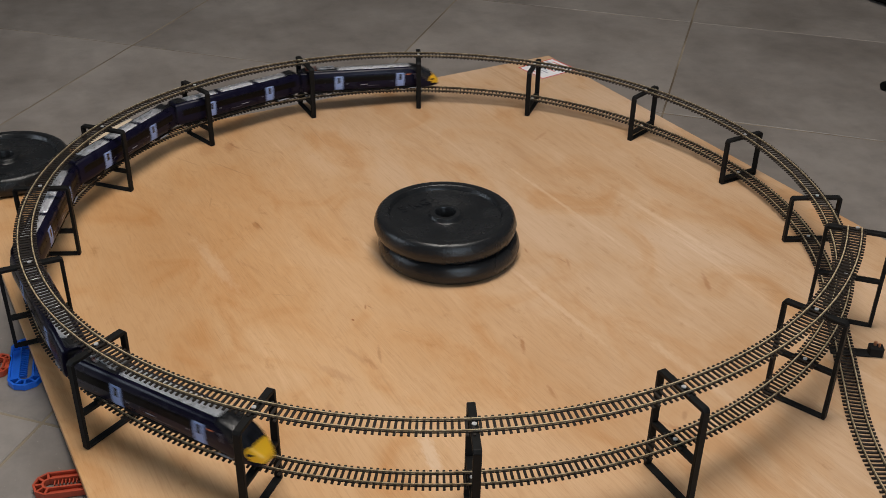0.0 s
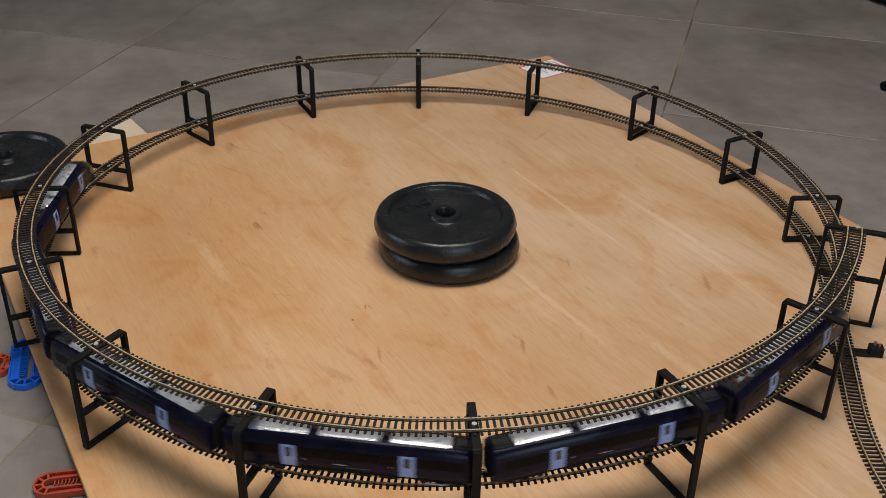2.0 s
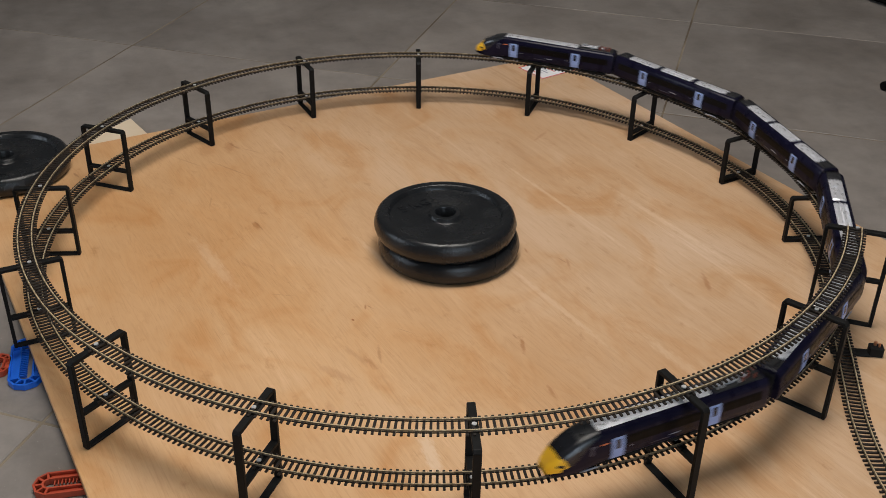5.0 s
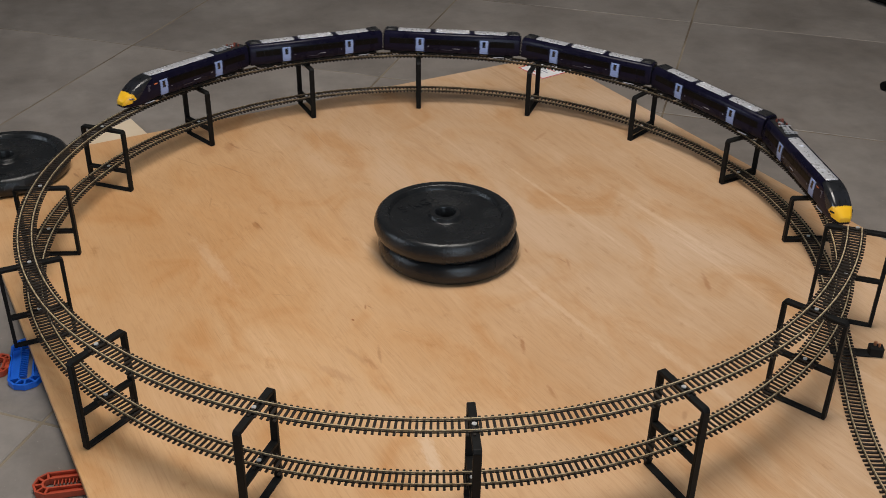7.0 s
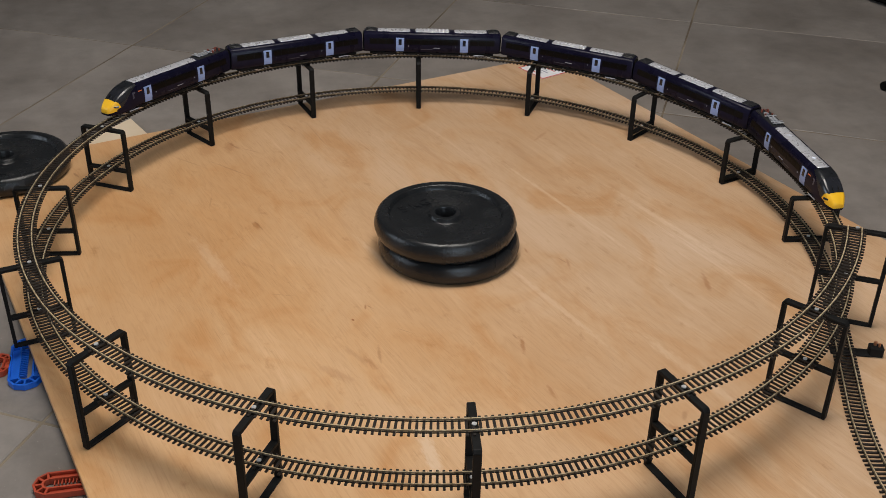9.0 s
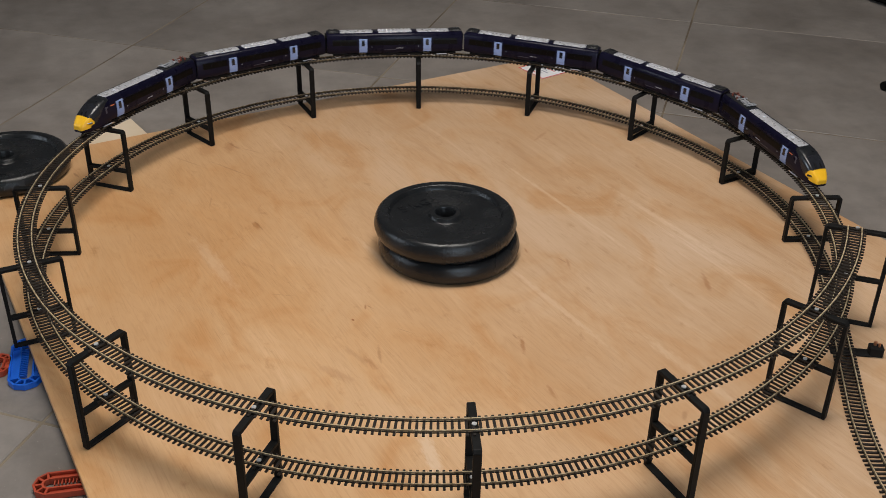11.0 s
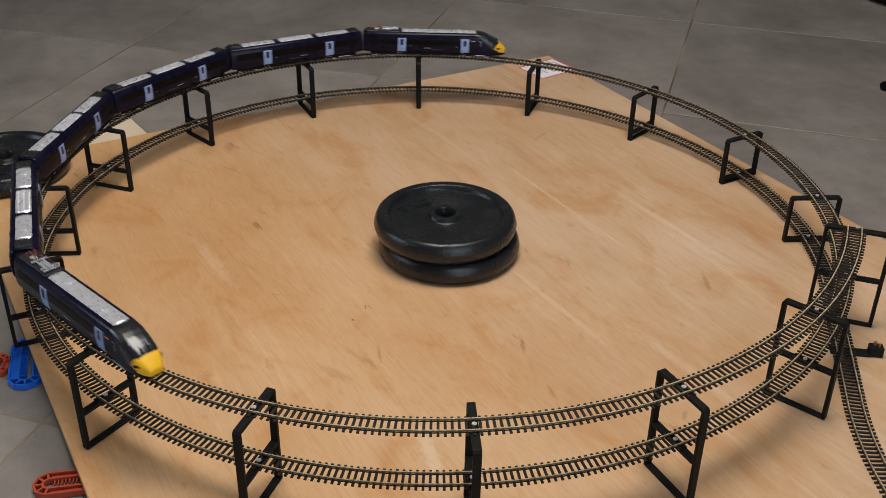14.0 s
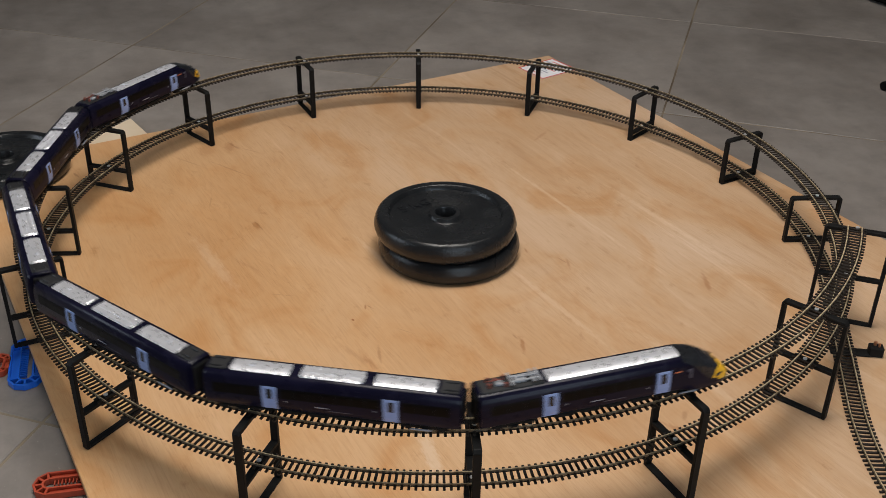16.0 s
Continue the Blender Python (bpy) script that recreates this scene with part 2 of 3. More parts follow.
JOINER = simple("dull_rail_joiner", (0.10, 0.085, 0.065), (0.17, 0.15, 0.12), 0.45, 200, metal=0.7)
SCREW = simple("zinc_screw", (0.62, 0.62, 0.63), (0.78, 0.78, 0.79), 0.35, 200, metal=0.6)
NAVY = simple("dark_navy_coach_paint", (0.0044, 0.0041, 0.0130), (0.0080, 0.0073, 0.0205), 0.28, 30, bump=0.02, spec=0.13)
ROOF_DARK = simple("dark_grey_roof", (0.006, 0.006, 0.007), (0.013, 0.013, 0.015), 0.55, 60)
WINDOW = simple("smoked_window_band", (0.003, 0.003, 0.004), (0.005, 0.005, 0.006), 0.36, 20, bump=0.0, spec=0.1)
PANE = simple("dark_window_pane", (0.004, 0.003, 0.003), (0.006, 0.005, 0.004), 0.30, 20, bump=0.0, spec=0.08)
DOOR_BLUE = simple("pale_blue_door_paint", (0.22, 0.31, 0.58), (0.28, 0.37, 0.64), 0.4, 90, bump=0.05)
SILVER = simple("silver_roof_paint", (0.74, 0.74, 0.78), (0.86, 0.86, 0.90), 0.29, 140, metal=0.60, bump=0.07)
YELLOW = simple("yellow_nose_paint", (0.80, 0.42, 0.012), (0.86, 0.48, 0.02), 0.35, 60, bump=0.03)
GLASS_BLACK = simple("black_windscreen", (0.010, 0.011, 0.014), (0.020, 0.021, 0.026), 0.15, 20, bump=0.0, spec=0.5)
COWL = simple("satin_black_cowl", (0.008, 0.009, 0.011), (0.015, 0.016, 0.019), 0.30, 60, bump=0.02)
CHASSIS = simple("matt_black_chassis", (0.005, 0.005, 0.005), (0.011, 0.011, 0.011), 0.65, 90, spec=0.15)
STEEL = simple("bright_steel", (0.45, 0.45, 0.46), (0.62, 0.62, 0.63), 0.3, 200, metal=1.0)
GREY_METAL = simple("light_grey_pantograph", (0.30, 0.31, 0.33), (0.46, 0.47, 0.50), 0.4, 150, metal=0.3)
RED_BROWN = simple("red_brown_insulator", (0.14, 0.035, 0.025), (0.22, 0.06, 0.04), 0.4, 150)
ORANGE = simple("orange_lettering", (0.55, 0.14, 0.05), (0.62, 0.18, 0.07), 0.5, 100, bump=0)
PALE = simple("pale_lettering", (0.26, 0.27, 0.32), (0.36, 0.37, 0.42), 0.5, 100, bump=0)
BLUE_TOY = simple("blue_plastic", (0.008, 0.10, 0.55), (0.015, 0.14, 0.66), 0.35, 70, bump=0.05)
RED_TOY = simple("red_plastic", (0.33, 0.045, 0.02), (0.42, 0.065, 0.03), 0.4, 70, bump=0.05)
COPPER = simple("copper_wire", (0.45, 0.20, 0.10), (0.60, 0.28, 0.15), 0.4, 200, metal=0.8)
PAPER = simple("white_paper", (0.68, 0.68, 0.70), (0.76, 0.76, 0.78), 0.8, 60)
RED_INK = simple("red_ink", (0.55, 0.07, 0.05), (0.62, 0.10, 0.07), 0.8, 60, bump=0)
GREY_INK = simple("grey_ink", (0.28, 0.30, 0.36), (0.36, 0.38, 0.44), 0.8, 60, bump=0)


# ---- mesh helpers ----
def mesh_from(name, bm, mat, smooth=False):
    me = bpy.data.meshes.new(name)
    bm.normal_update()
    bm.to_mesh(me)
    bm.free()
    me.materials.append(mat)
    if smooth:
        me.polygons.foreach_set("use_smooth", [True] * len(me.polygons))
        me.set_sharp_from_angle(angle=radians(38))
    return me


def part(name, bm, mat, parent=None, label="", smooth=False):
    ob = new(name, mesh_from(name, bm, mat, smooth))
    if parent is not None:
        ob.parent = parent
    return tagged(ob, label)


def thing(name, label, category, group="", kind=""):
    return tagged(new(name), label, category, group, kind)


def box(sx, sy, sz, x=0.0, y=0.0, z=0.0, bevel=0.0, bm=None, rot=None):
    """A box of that size round (x, y, z), with bevelled edges."""
    b = bmesh.new()
    bmesh.ops.create_cube(b, size=1.0, matrix=Matrix.Diagonal((sx, sy, sz, 1)))
    if bevel:
        bmesh.ops.bevel(b, geom=b.edges[:], offset=bevel, segments=1, affect="EDGES")
    m = Matrix.Translation((x, y, z))
    if rot is not None:
        m = m @ rot
    bmesh.ops.transform(b, matrix=m, verts=b.verts)
    if bm is None:
        return b
    merge(bm, b)
    return bm


def merge(bm, other):
    me = bpy.data.meshes.new("tmp")
    other.to_mesh(me)
    other.free()
    bm.from_mesh(me)
    bpy.data.meshes.remove(me)


def prism(points, depth, axis="Y", bevel=0.0):
    """A polygon of (a, z) points in the plane across axis, thickened both ways."""
    b = bmesh.new()
    v0, v1 = [], []
    for a, z in points:
        if axis == "Y":
            v0.append(b.verts.new((a, -depth / 2, z)))
            v1.append(b.verts.new((a, depth / 2, z)))
        else:
            v0.append(b.verts.new((a, z, -depth / 2)))
            v1.append(b.verts.new((a, z, depth / 2)))
    n = len(points)
    b.faces.new(v0)
    b.faces.new(v1[::-1])
    for i in range(n):
        b.faces.new((v0[i], v1[i], v1[(i + 1) % n], v0[(i + 1) % n]))
    bmesh.ops.recalc_face_normals(b, faces=b.faces)
    if bevel:
        bmesh.ops.bevel(b, geom=b.edges[:], offset=bevel, segments=1, affect="EDGES")
    return b


def lathe(profile, n=48):
    """A closed ring section of (r, z) points turned round z."""
    b = bmesh.new()
    rings = []
    for i in range(n):
        a = 2 * math.pi * i / n
        rings.append([b.verts.new((r * math.cos(a), r * math.sin(a), z)) for r, z in profile])
    k = len(profile)
    for i in range(n):
        p, q = rings[i], rings[(i + 1) % n]
        for j in range(k):
            b.faces.new((p[j], q[j], q[(j + 1) % k], p[(j + 1) % k]))
    bmesh.ops.recalc_face_normals(b, faces=b.faces)
    return b


def disc(r, h, x, y, z, n=14, axis="Z", bm=None):
    b = bmesh.new()
    bmesh.ops.create_cone(b, cap_ends=True, segments=n, radius1=r, radius2=r, depth=h)
    m = Matrix.Translation((x, y, z))
    if axis == "Y":
        m = m @ Matrix.Rotation(radians(90), 4, "X")
    if axis == "X":
        m = m @ Matrix.Rotation(radians(90), 4, "Y")
    bmesh.ops.transform(b, matrix=m, verts=b.verts)
    if bm is None:
        return b
    merge(bm, b)
    return bm


# ---- the room ----
X0, X1, Y0, Y1, H0, H1 = -3.0, 3.0, -3.5, 3.2, -0.02, 2.4


def room():
    def wall(name, boxes):
        bm = bmesh.new()
        for b in boxes:
            box(*b, bm=bm)
        tagged(part(name, bm, WALL), "plain grey rendered wall", "wall", kind="structure")
    cx, cy, cz, hz = (X0 + X1) / 2, (Y0 + Y1) / 2, (H0 + H1) / 2, H1 - H0
    wall("wall_north", [(X1 - X0, 0.1, hz, cx, Y1 + 0.05, cz)])
    wall("wall_east", [(0.1, Y1 - Y0, hz, X1 + 0.05, cy, cz)])
    # window opening: y -1.05 to 0.05, z 0.75 to 1.65
    wall("wall_west", [(0.1, -1.05 - Y0, hz, X0 - 0.05, (Y0 - 1.05) / 2, cz), (0.1, Y1 - 0.05, hz, X0 - 0.05, (Y1 + 0.05) / 2, cz),
                       (0.1, 1.1, 0.75 - H0, X0 - 0.05, -0.5, (0.75 + H0) / 2), (0.1, 1.1, H1 - 1.65, X0 - 0.05, -0.5, (H1 + 1.65) / 2)])
    # doorway added for the fill lamp: x 0.6 to 2.0, up to 2.05
    wall("wall_south", [(0.6 - X0, 0.1, hz, (X0 + 0.6) / 2, Y0 - 0.05, cz), (X1 - 2.0, 0.1, hz, (X1 + 2.0) / 2, Y0 - 0.05, cz),
                        (1.4, 0.1, H1 - 2.05, 1.3, Y0 - 0.05, (H1 + 2.05) / 2)])
    # opening of the assumed rooflight: x -0.53 to 0.67, y -0.74 to 0.26
    bm = bmesh.new()
    for b in [(-0.53 - X0, Y1 - Y0, 0.1, (X0 - 0.53) / 2, cy, H1 + 0.05), (X1 - 0.67, Y1 - Y0, 0.1, (X1 + 0.67) / 2, cy, H1 + 0.05),
              (1.2, -0.74 - Y0, 0.1, 0.07, (Y0 - 0.74) / 2, H1 + 0.05), (1.2, Y1 - 0.26, 0.1, 0.07, (Y1 + 0.26) / 2, H1 + 0.05)]:
        box(*b, bm=bm)
    tagged(part("ceiling", bm, WALL), "plain grey rendered ceiling", "ceiling", kind="structure")


TILE_TURN = radians(-16.72)
E1 = Vector((math.cos(TILE_TURN), math.sin(TILE_TURN), 0))
E2 = Vector((-math.sin(TILE_TURN), math.cos(TILE_TURN), 0))


def floor():
    fl = part("floor", box(X1 - X0 + 0.2, Y1 - Y0 + 0.2, 0.06, 0, (Y0 + Y1) / 2, H0 - 0.0308), GROUT)
    tagged(fl, "grey cement-look floor tiles with beige joints", "floor", kind="structure")
    bm = box(0.5960, 0.5933, 0.012, 0, 0, -0.006, bevel=0.0006)
    me = mesh_from("tile", bm, TILE)
    for i in range(-8, 8):
        for j in range(-9, 8):
            c = E1 * (-0.3387 + 0.6000 * (i + 0.5)) + E2 * (0.6796 + 0.5973 * (j + 0.5))
            if X0 - 0.42 < c.x < X1 + 0.42 and Y0 - 0.42 < c.y < Y1 + 0.42:
                m = pose(c.x, c.y, H0 + 0.0004 * math.sin(i * 7 + j * 3), 0, 0, math.degrees(TILE_TURN))
                mesh = me
                if not (X0 + 0.42 < c.x < X1 - 0.42 and Y0 + 0.42 < c.y < Y1 - 0.42):
                    # cut along the walls
                    b = bmesh.new()
                    b.from_mesh(me)
                    inv = m.inverted()
                    for p, q in (((X0, 0, 0), (-1, 0, 0)), ((X1, 0, 0), (1, 0, 0)), ((0, Y0, 0), (0, -1, 0)), ((0, Y1, 0), (0, 1, 0))):
                        bmesh.ops.bisect_plane(b, geom=b.verts[:] + b.edges[:] + b.faces[:], plane_co=inv @ Vector(p), plane_no=inv.to_3x3() @ Vector(q), clear_outer=True)
                    if len(b.faces) < 1:
                        b.free()
                        continue
                    mesh = mesh_from("tile", b, TILE)
                t = new("tile", mesh)
                t.parent = fl
                t.matrix_basis = m


BU = Vector((-0.868, -0.497, 0)).normalized()
BV = Vector((0.497, -0.868, 0)).normalized()
BC = Vector((0.238, 0.842, 0))


def boards():
    # the sheet's own y runs along the grain, from the corner by the label
    c = BC + BU * 0.608 + BV * 1.22
    bm = box(1.216, 2.44, 0.012, 0, 0, -0.006, bevel=0.0008)
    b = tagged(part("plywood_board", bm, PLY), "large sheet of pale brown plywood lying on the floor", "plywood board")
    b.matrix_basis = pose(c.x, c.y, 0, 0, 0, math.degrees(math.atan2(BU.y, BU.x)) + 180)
    pts = [(-0.595, 0.491), (-0.662, 0.372), (-0.600, 0.270), (-0.507, 0.367)]
    s = tagged(part("plywood_offcut", prism(pts, 0.0078, "Z"), PLY_PALE), "pale plywood offcut under the large sheet's edge", "plywood offcut")
    s.matrix_basis = pose(0, 0, H0 + 0.0040)


room()
floor()
boards()

# ---- the track spiral ----
R, PITCH, Z0, PHI = 0.5715, 0.07040, 0.0043, -18.38
STEP = 22.5
GRADE = math.degrees(math.atan(PITCH / (2 * math.pi * R)))


def height(theta):
    """Top of the sleepers, theta degrees along the spiral from its foot."""
    return Z0 + PITCH * theta / 360.0


RAIL_PROFILE = [(-0.00095, 0), (0.00095, 0), (0.00095, 0.0003), (0.0003, 0.0006), (0.0003, 0.0013), (0.0007, 0.0015), (0.0007, 0.0022), (-0.0007, 0.0022), (-0.0007, 0.0015), (-0.0003, 0.0013), (-0.0003, 0.0006), (-0.00095, 0.0003)]


WEB_PROFILE = [(-0.0008, -0.0016), (0.0008, -0.0016), (0.0008, -0.0005), (-0.0008, -0.0005)]


def rail_mesh(path, profile=RAIL_PROFILE):
    """A rail swept along path: rows of place and sideways direction."""
    bm = bmesh.new()
    rings = []
    for p, side in path:
        rings.append([bm.verts.new(p + side * a + Vector((0, 0, h))) for a, h in profile])
    n = len(profile)
    for p, q in zip(rings, rings[1:]):
        for j in range(n):
            face = bm.faces.new((p[j], p[(j + 1) % n], q[(j + 1) % n], q[j]))
            face.material_index = 0 if n == 4 or j == 6 else 1
    bm.faces.new(rings[0][::-1])
    bm.faces.new(rings[-1])
    bmesh.ops.recalc_face_normals(bm, faces=bm.faces)
    return bm


def sleeper_mesh():
    bm = box(0.0029, 0.0292, 0.0018, 0, 0, -0.0009, bevel=0.0003)
    for s in (-1, 1):
        for d in (-1, 1):
            box(0.0024, 0.0014, 0.0010, 0, s * 0.0087 + d * 0.0017, 0.0004, bm=bm)
    return mesh_from("sleeper", bm, SLEEPER)


SLEEPER_ME = sleeper_mesh()
GAUGE = 0.0087


def track_section(name, curve, count, label, group, turn=1):
    """A piece of track. curve(s), s from 0 to 1, gives place and heading in degrees."""
    sec = thing(name, label, "model track", group)
    for s in (-1, 1):
        path = []
        for i in range(17):
            p, h = curve(i / 16)
            side = Vector((-math.sin(radians(h)), math.cos(radians(h)), 0))
            path.append((p + side * s * GAUGE, side))
        rail = part("rail", rail_mesh(path), RAIL, sec, "nickel-silver rail with paler, glossier top and dark sides")
        rail.data.materials.append(RAIL_SIDE)
        part("web", rail_mesh(path[::2], WEB_PROFILE), SLEEPER, sec, "thin black strip joining the sleepers")
        p, side = path[0]
        along = math.degrees(math.atan2(side.y, side.x)) - 90
        part("rail_joiner", box(0.0085, 0.0027, 0.0013, p.x, p.y, p.z + 0.00075, bevel=0.0003, rot=Matrix.Rotation(radians(along), 4, "Z")), JOINER, sec, "small dull metal rail joiner")
    for i in range(count):
        p, h = curve((i + 0.5) / count)
        ob = new("sleeper", SLEEPER_ME)
        ob.parent = sec
        ob.matrix_basis = pose(p.x, p.y, p.z, 0, 0, h)
    return sec


def spiral_curve(s):
    a = radians(PHI + STEP * s)
    return Vector((R * math.cos(a), R * math.sin(a), PITCH / 16 * s)), math.degrees(a) + 90


def track():
    lab = "curved model railway track with black sleepers, on raised supports"
    second = track_section("track_section", spiral_curve, 32, lab, "spiral track")
    second.matrix_basis = pose(0, 0, height(STEP), 0, 0, STEP)
    for k in range(2, 32):
        copy_thing(second, pose(0, 0, height(STEP * k), 0, 0, STEP * k))
    # the foot of the spiral, where the approach joins it
    foot = 7.38

    def first_curve(s):
        th = foot + (STEP - foot) * s
        a = radians(PHI + th)
        return Vector((R * math.cos(a), R * math.sin(a), height(th))), math.degrees(a) + 90
    track_section("track_section", first_curve, 21, lab, "spiral track")
    # the way out: a straight, then curves the other way
    a = radians(PHI + foot)
    p0 = Vector((R * math.cos(a), R * math.sin(a), 0))
    h0 = PHI + foot - 90
    d0 = Vector((math.cos(radians(h0)), math.sin(radians(h0)), 0))
    long, z_in, z_out = 0.262, height(foot), 0.0021

    def straight(s):
        return p0 + d0 * long * s + Vector((0, 0, z_in + (z_out - z_in) * s)), h0
    p1 = p0 + d0 * long

    def bend(start, head):
        c = start + Vector((-math.sin(radians(head)), math.cos(radians(head)), 0)) * R

        def f(s):
            b = radians(head - 90 + STEP * s)
            return c + Vector((R * math.cos(b), R * math.sin(b), z_out)), head + STEP * s
        return f
    lab = "curved model railway track lying flat on the plywood"
    track_section("track_section", straight, 37, "straight model railway track on the plywood", "approach track")
    track_section("track_section", bend(p1, h0), 32, lab, "approach track")
    p2 = bend(p1, h0)(1)[0]
    track_section("track_section", bend(Vector((p2.x, p2.y, 0)), h0 + STEP), 32, lab, "approach track")


# ---- supports ----
RI, RO, BAR, WIDE = 0.5318, 0.6106, 0.0046, 0.0087
LEAN = [0.0, -0.55, -1.00, -0.45, 0.00, 0.25, 0.05, 0.22, 0.08, -0.22, -0.20, -0.15, -0.36, -0.26, 0.07, 0.74, 0.0]
# degrees by which some frames stand askew
TWIST = {2: 5.0, 5: -2.0, 7: -4.0, 11: 8.0}
# sideways shift of each frame, in millimetres
SHIFT = [0, 1.5, -2.2, -3.2, -2.0, 1.2, 2.6, 2.8, 1.2, -0.4, -1.0, 0.6, 1.0, -2.0, -0.6, -0.6, 0]


def support(k):
    """A printed frame across the track, with a bar for each level."""
    tall = k == 16
    sup = thing("track_support", "tall black plastic frame holding the end of the track" if tall else "black plastic trestle frame carrying both levels of track", "track support", "track supports")
    top = height(STEP * (k + 16)) - 0.0018
    low = height(STEP * k) - 0.0018
    cut = 0.0034
    ro = RO + (0.008 if tall else 0.0)
    for r, s in ((RI, 1), (ro, -1)):
        x0, x1 = r - R, r - R + s * BAR
        part("upright", prism([(x0, 0.0002), (x1, 0.0002), (x1, top - BAR), (x0, top - cut)], WIDE, bevel=0.0006), FRAME_PLASTIC, sup)
    i, o = RI - R, ro - R
    part("top_bar", prism([(i, top - cut), (i + BAR, top - BAR - 0.0001), (o - BAR, top - BAR - 0.0001), (o, top - cut), (o - cut, top), (i + cut, top)], WIDE + 0.0002, bevel=0.0006), FRAME_PLASTIC, sup)
    if low - BAR > 0.006:
        part("middle_bar", box(o - i - 2 * BAR, WIDE, BAR, (i + o) / 2, 0, low - BAR / 2, bevel=0.0005), FRAME_PLASTIC, sup)
        part("base_bar", box(o - i - 2 * BAR, WIDE, 0.0030, (i + o) / 2, 0, 0.0017, bevel=0.0005), FRAME_PLASTIC, sup)
    else:
        part("base_bar", box(o - i - 2 * BAR, WIDE, low - 0.0003, (i + o) / 2, 0, low / 2, bevel=0.0005), FRAME_PLASTIC, sup)
    a = PHI + STEP * k + LEAN[k]
    for z in (top, low):
        bm = disc(0.0026, 0.0012, 0.0, 0, z + 0.0020, 16)
        box(0.0030, 0.0006, 0.0005, 0.0, 0, z + 0.0025, bm=bm)
        box(0.0006, 0.0030, 0.0005, 0.0, 0, z + 0.0026, bm=bm)
        part("screw", bm, SCREW, sup, "small zinc screw holding the track")
    rs = R + (0.0035 if tall else 0.001 * SHIFT[k])
    c = Vector((rs * math.cos(radians(a)), rs * math.sin(radians(a)), 0))
    sup.matrix_basis = pose(c.x, c.y, 0, 0, 0, a + TWIST.get(k, 0.0))


# ---- weights ----
PLATE_R, PLATE_H = 0.1060, 0.0337


def weight_plate(m, label):
    pl = thing("weight_plate", label, "weight plate", "weight plates")
    r, h = PLATE_R, PLATE_H
    prof = [(0.0152, 0.003), (0.0152, h - 0.0025), (0.0160, h - 0.0012), (0.0225, h - 0.0012), (0.0238, h - 0.0024), (0.0252, h - 0.0062), (0.0280, h - 0.0080), (r - 0.0262, h - 0.0080), (r - 0.0240, h - 0.0072), (r - 0.0212, h - 0.0012),
            (r - 0.0195, h), (r - 0.0105, h - 0.0002), (r - 0.0072, h - 0.0012), (r - 0.0040, h - 0.0042), (r - 0.0018, h - 0.0095), (r - 0.0004, h - 0.0145), (r, h / 2), (r - 0.0004, 0.0140), (r - 0.0018, 0.0085), (r - 0.0042, 0.0038), (r - 0.0075, 0.0010), (r - 0.0110, 0.0), (r - 0.0190, 0.0),
            (r - 0.0210, 0.002), (r - 0.0250, 0.008), (0.029, 0.008), (0.024, 0.003)]
    part("disc", lathe(prof, 96), IRON, pl, "black enamelled cast-iron disc", smooth=True)
    cu = bpy.data.curves.new("raised_weight_mark", "FONT")
    cu.body, cu.size, cu.extrude, cu.align_x, cu.align_y = "5 KG", 0.025, 0.0005, "CENTER", "CENTER"
    tmp = new("raised_weight_mark", cu)
    me = bpy.data.meshes.new_from_object(tmp.evaluated_get(bpy.context.evaluated_depsgraph_get()))
    bpy.data.objects.remove(tmp)
    me.materials.clear()
    me.materials.append(IRON)
    tx = new("raised_weight_mark", me)
    tx.parent = pl
    tx.matrix_basis = pose(-0.046, 0.030, h - 0.0080 + 0.0006, 0, 0, 36)
    pl.matrix_basis = m
    return pl


# ---- the train ----
CAR_L = 0.2580
SIDE = [(0.0150, 0.0100), (0.0174, 0.0122), (0.0184, 0.0180), (0.0186, 0.0260), (0.0181, 0.0340), (0.0170, 0.0405), (0.0153, 0.0445), (0.0130, 0.0468), (0.0100, 0.0478), (0.0, 0.0484)]


def ring_points():
    right = [(-y, z) for y, z in SIDE]
    return [(y, z) for y, z in SIDE] + right[-2::-1]


def coach_body(x0, x1):
    bm = bmesh.new()
    pts = ring_points()
    rings = []
    for x, s in ((x0, 0.94), (x0 + 0.0025, 1.0), (x1 - 0.0025, 1.0), (x1, 0.94)):
        rings.append([bm.verts.new((x, y * s, 0.026 + (z - 0.026) * (s if z > 0.026 else 1))) for y, z in pts])
    n = len(pts)
    for p, q in zip(rings, rings[1:]):
        for j in range(n):
            bm.faces.new((p[j], p[(j + 1) % n], q[(j + 1) % n], q[j]))
    bm.faces.new(rings[0])
    bm.faces.new(rings[-1][::-1])
    bmesh.ops.recalc_face_normals(bm, faces=bm.faces)
    return bm


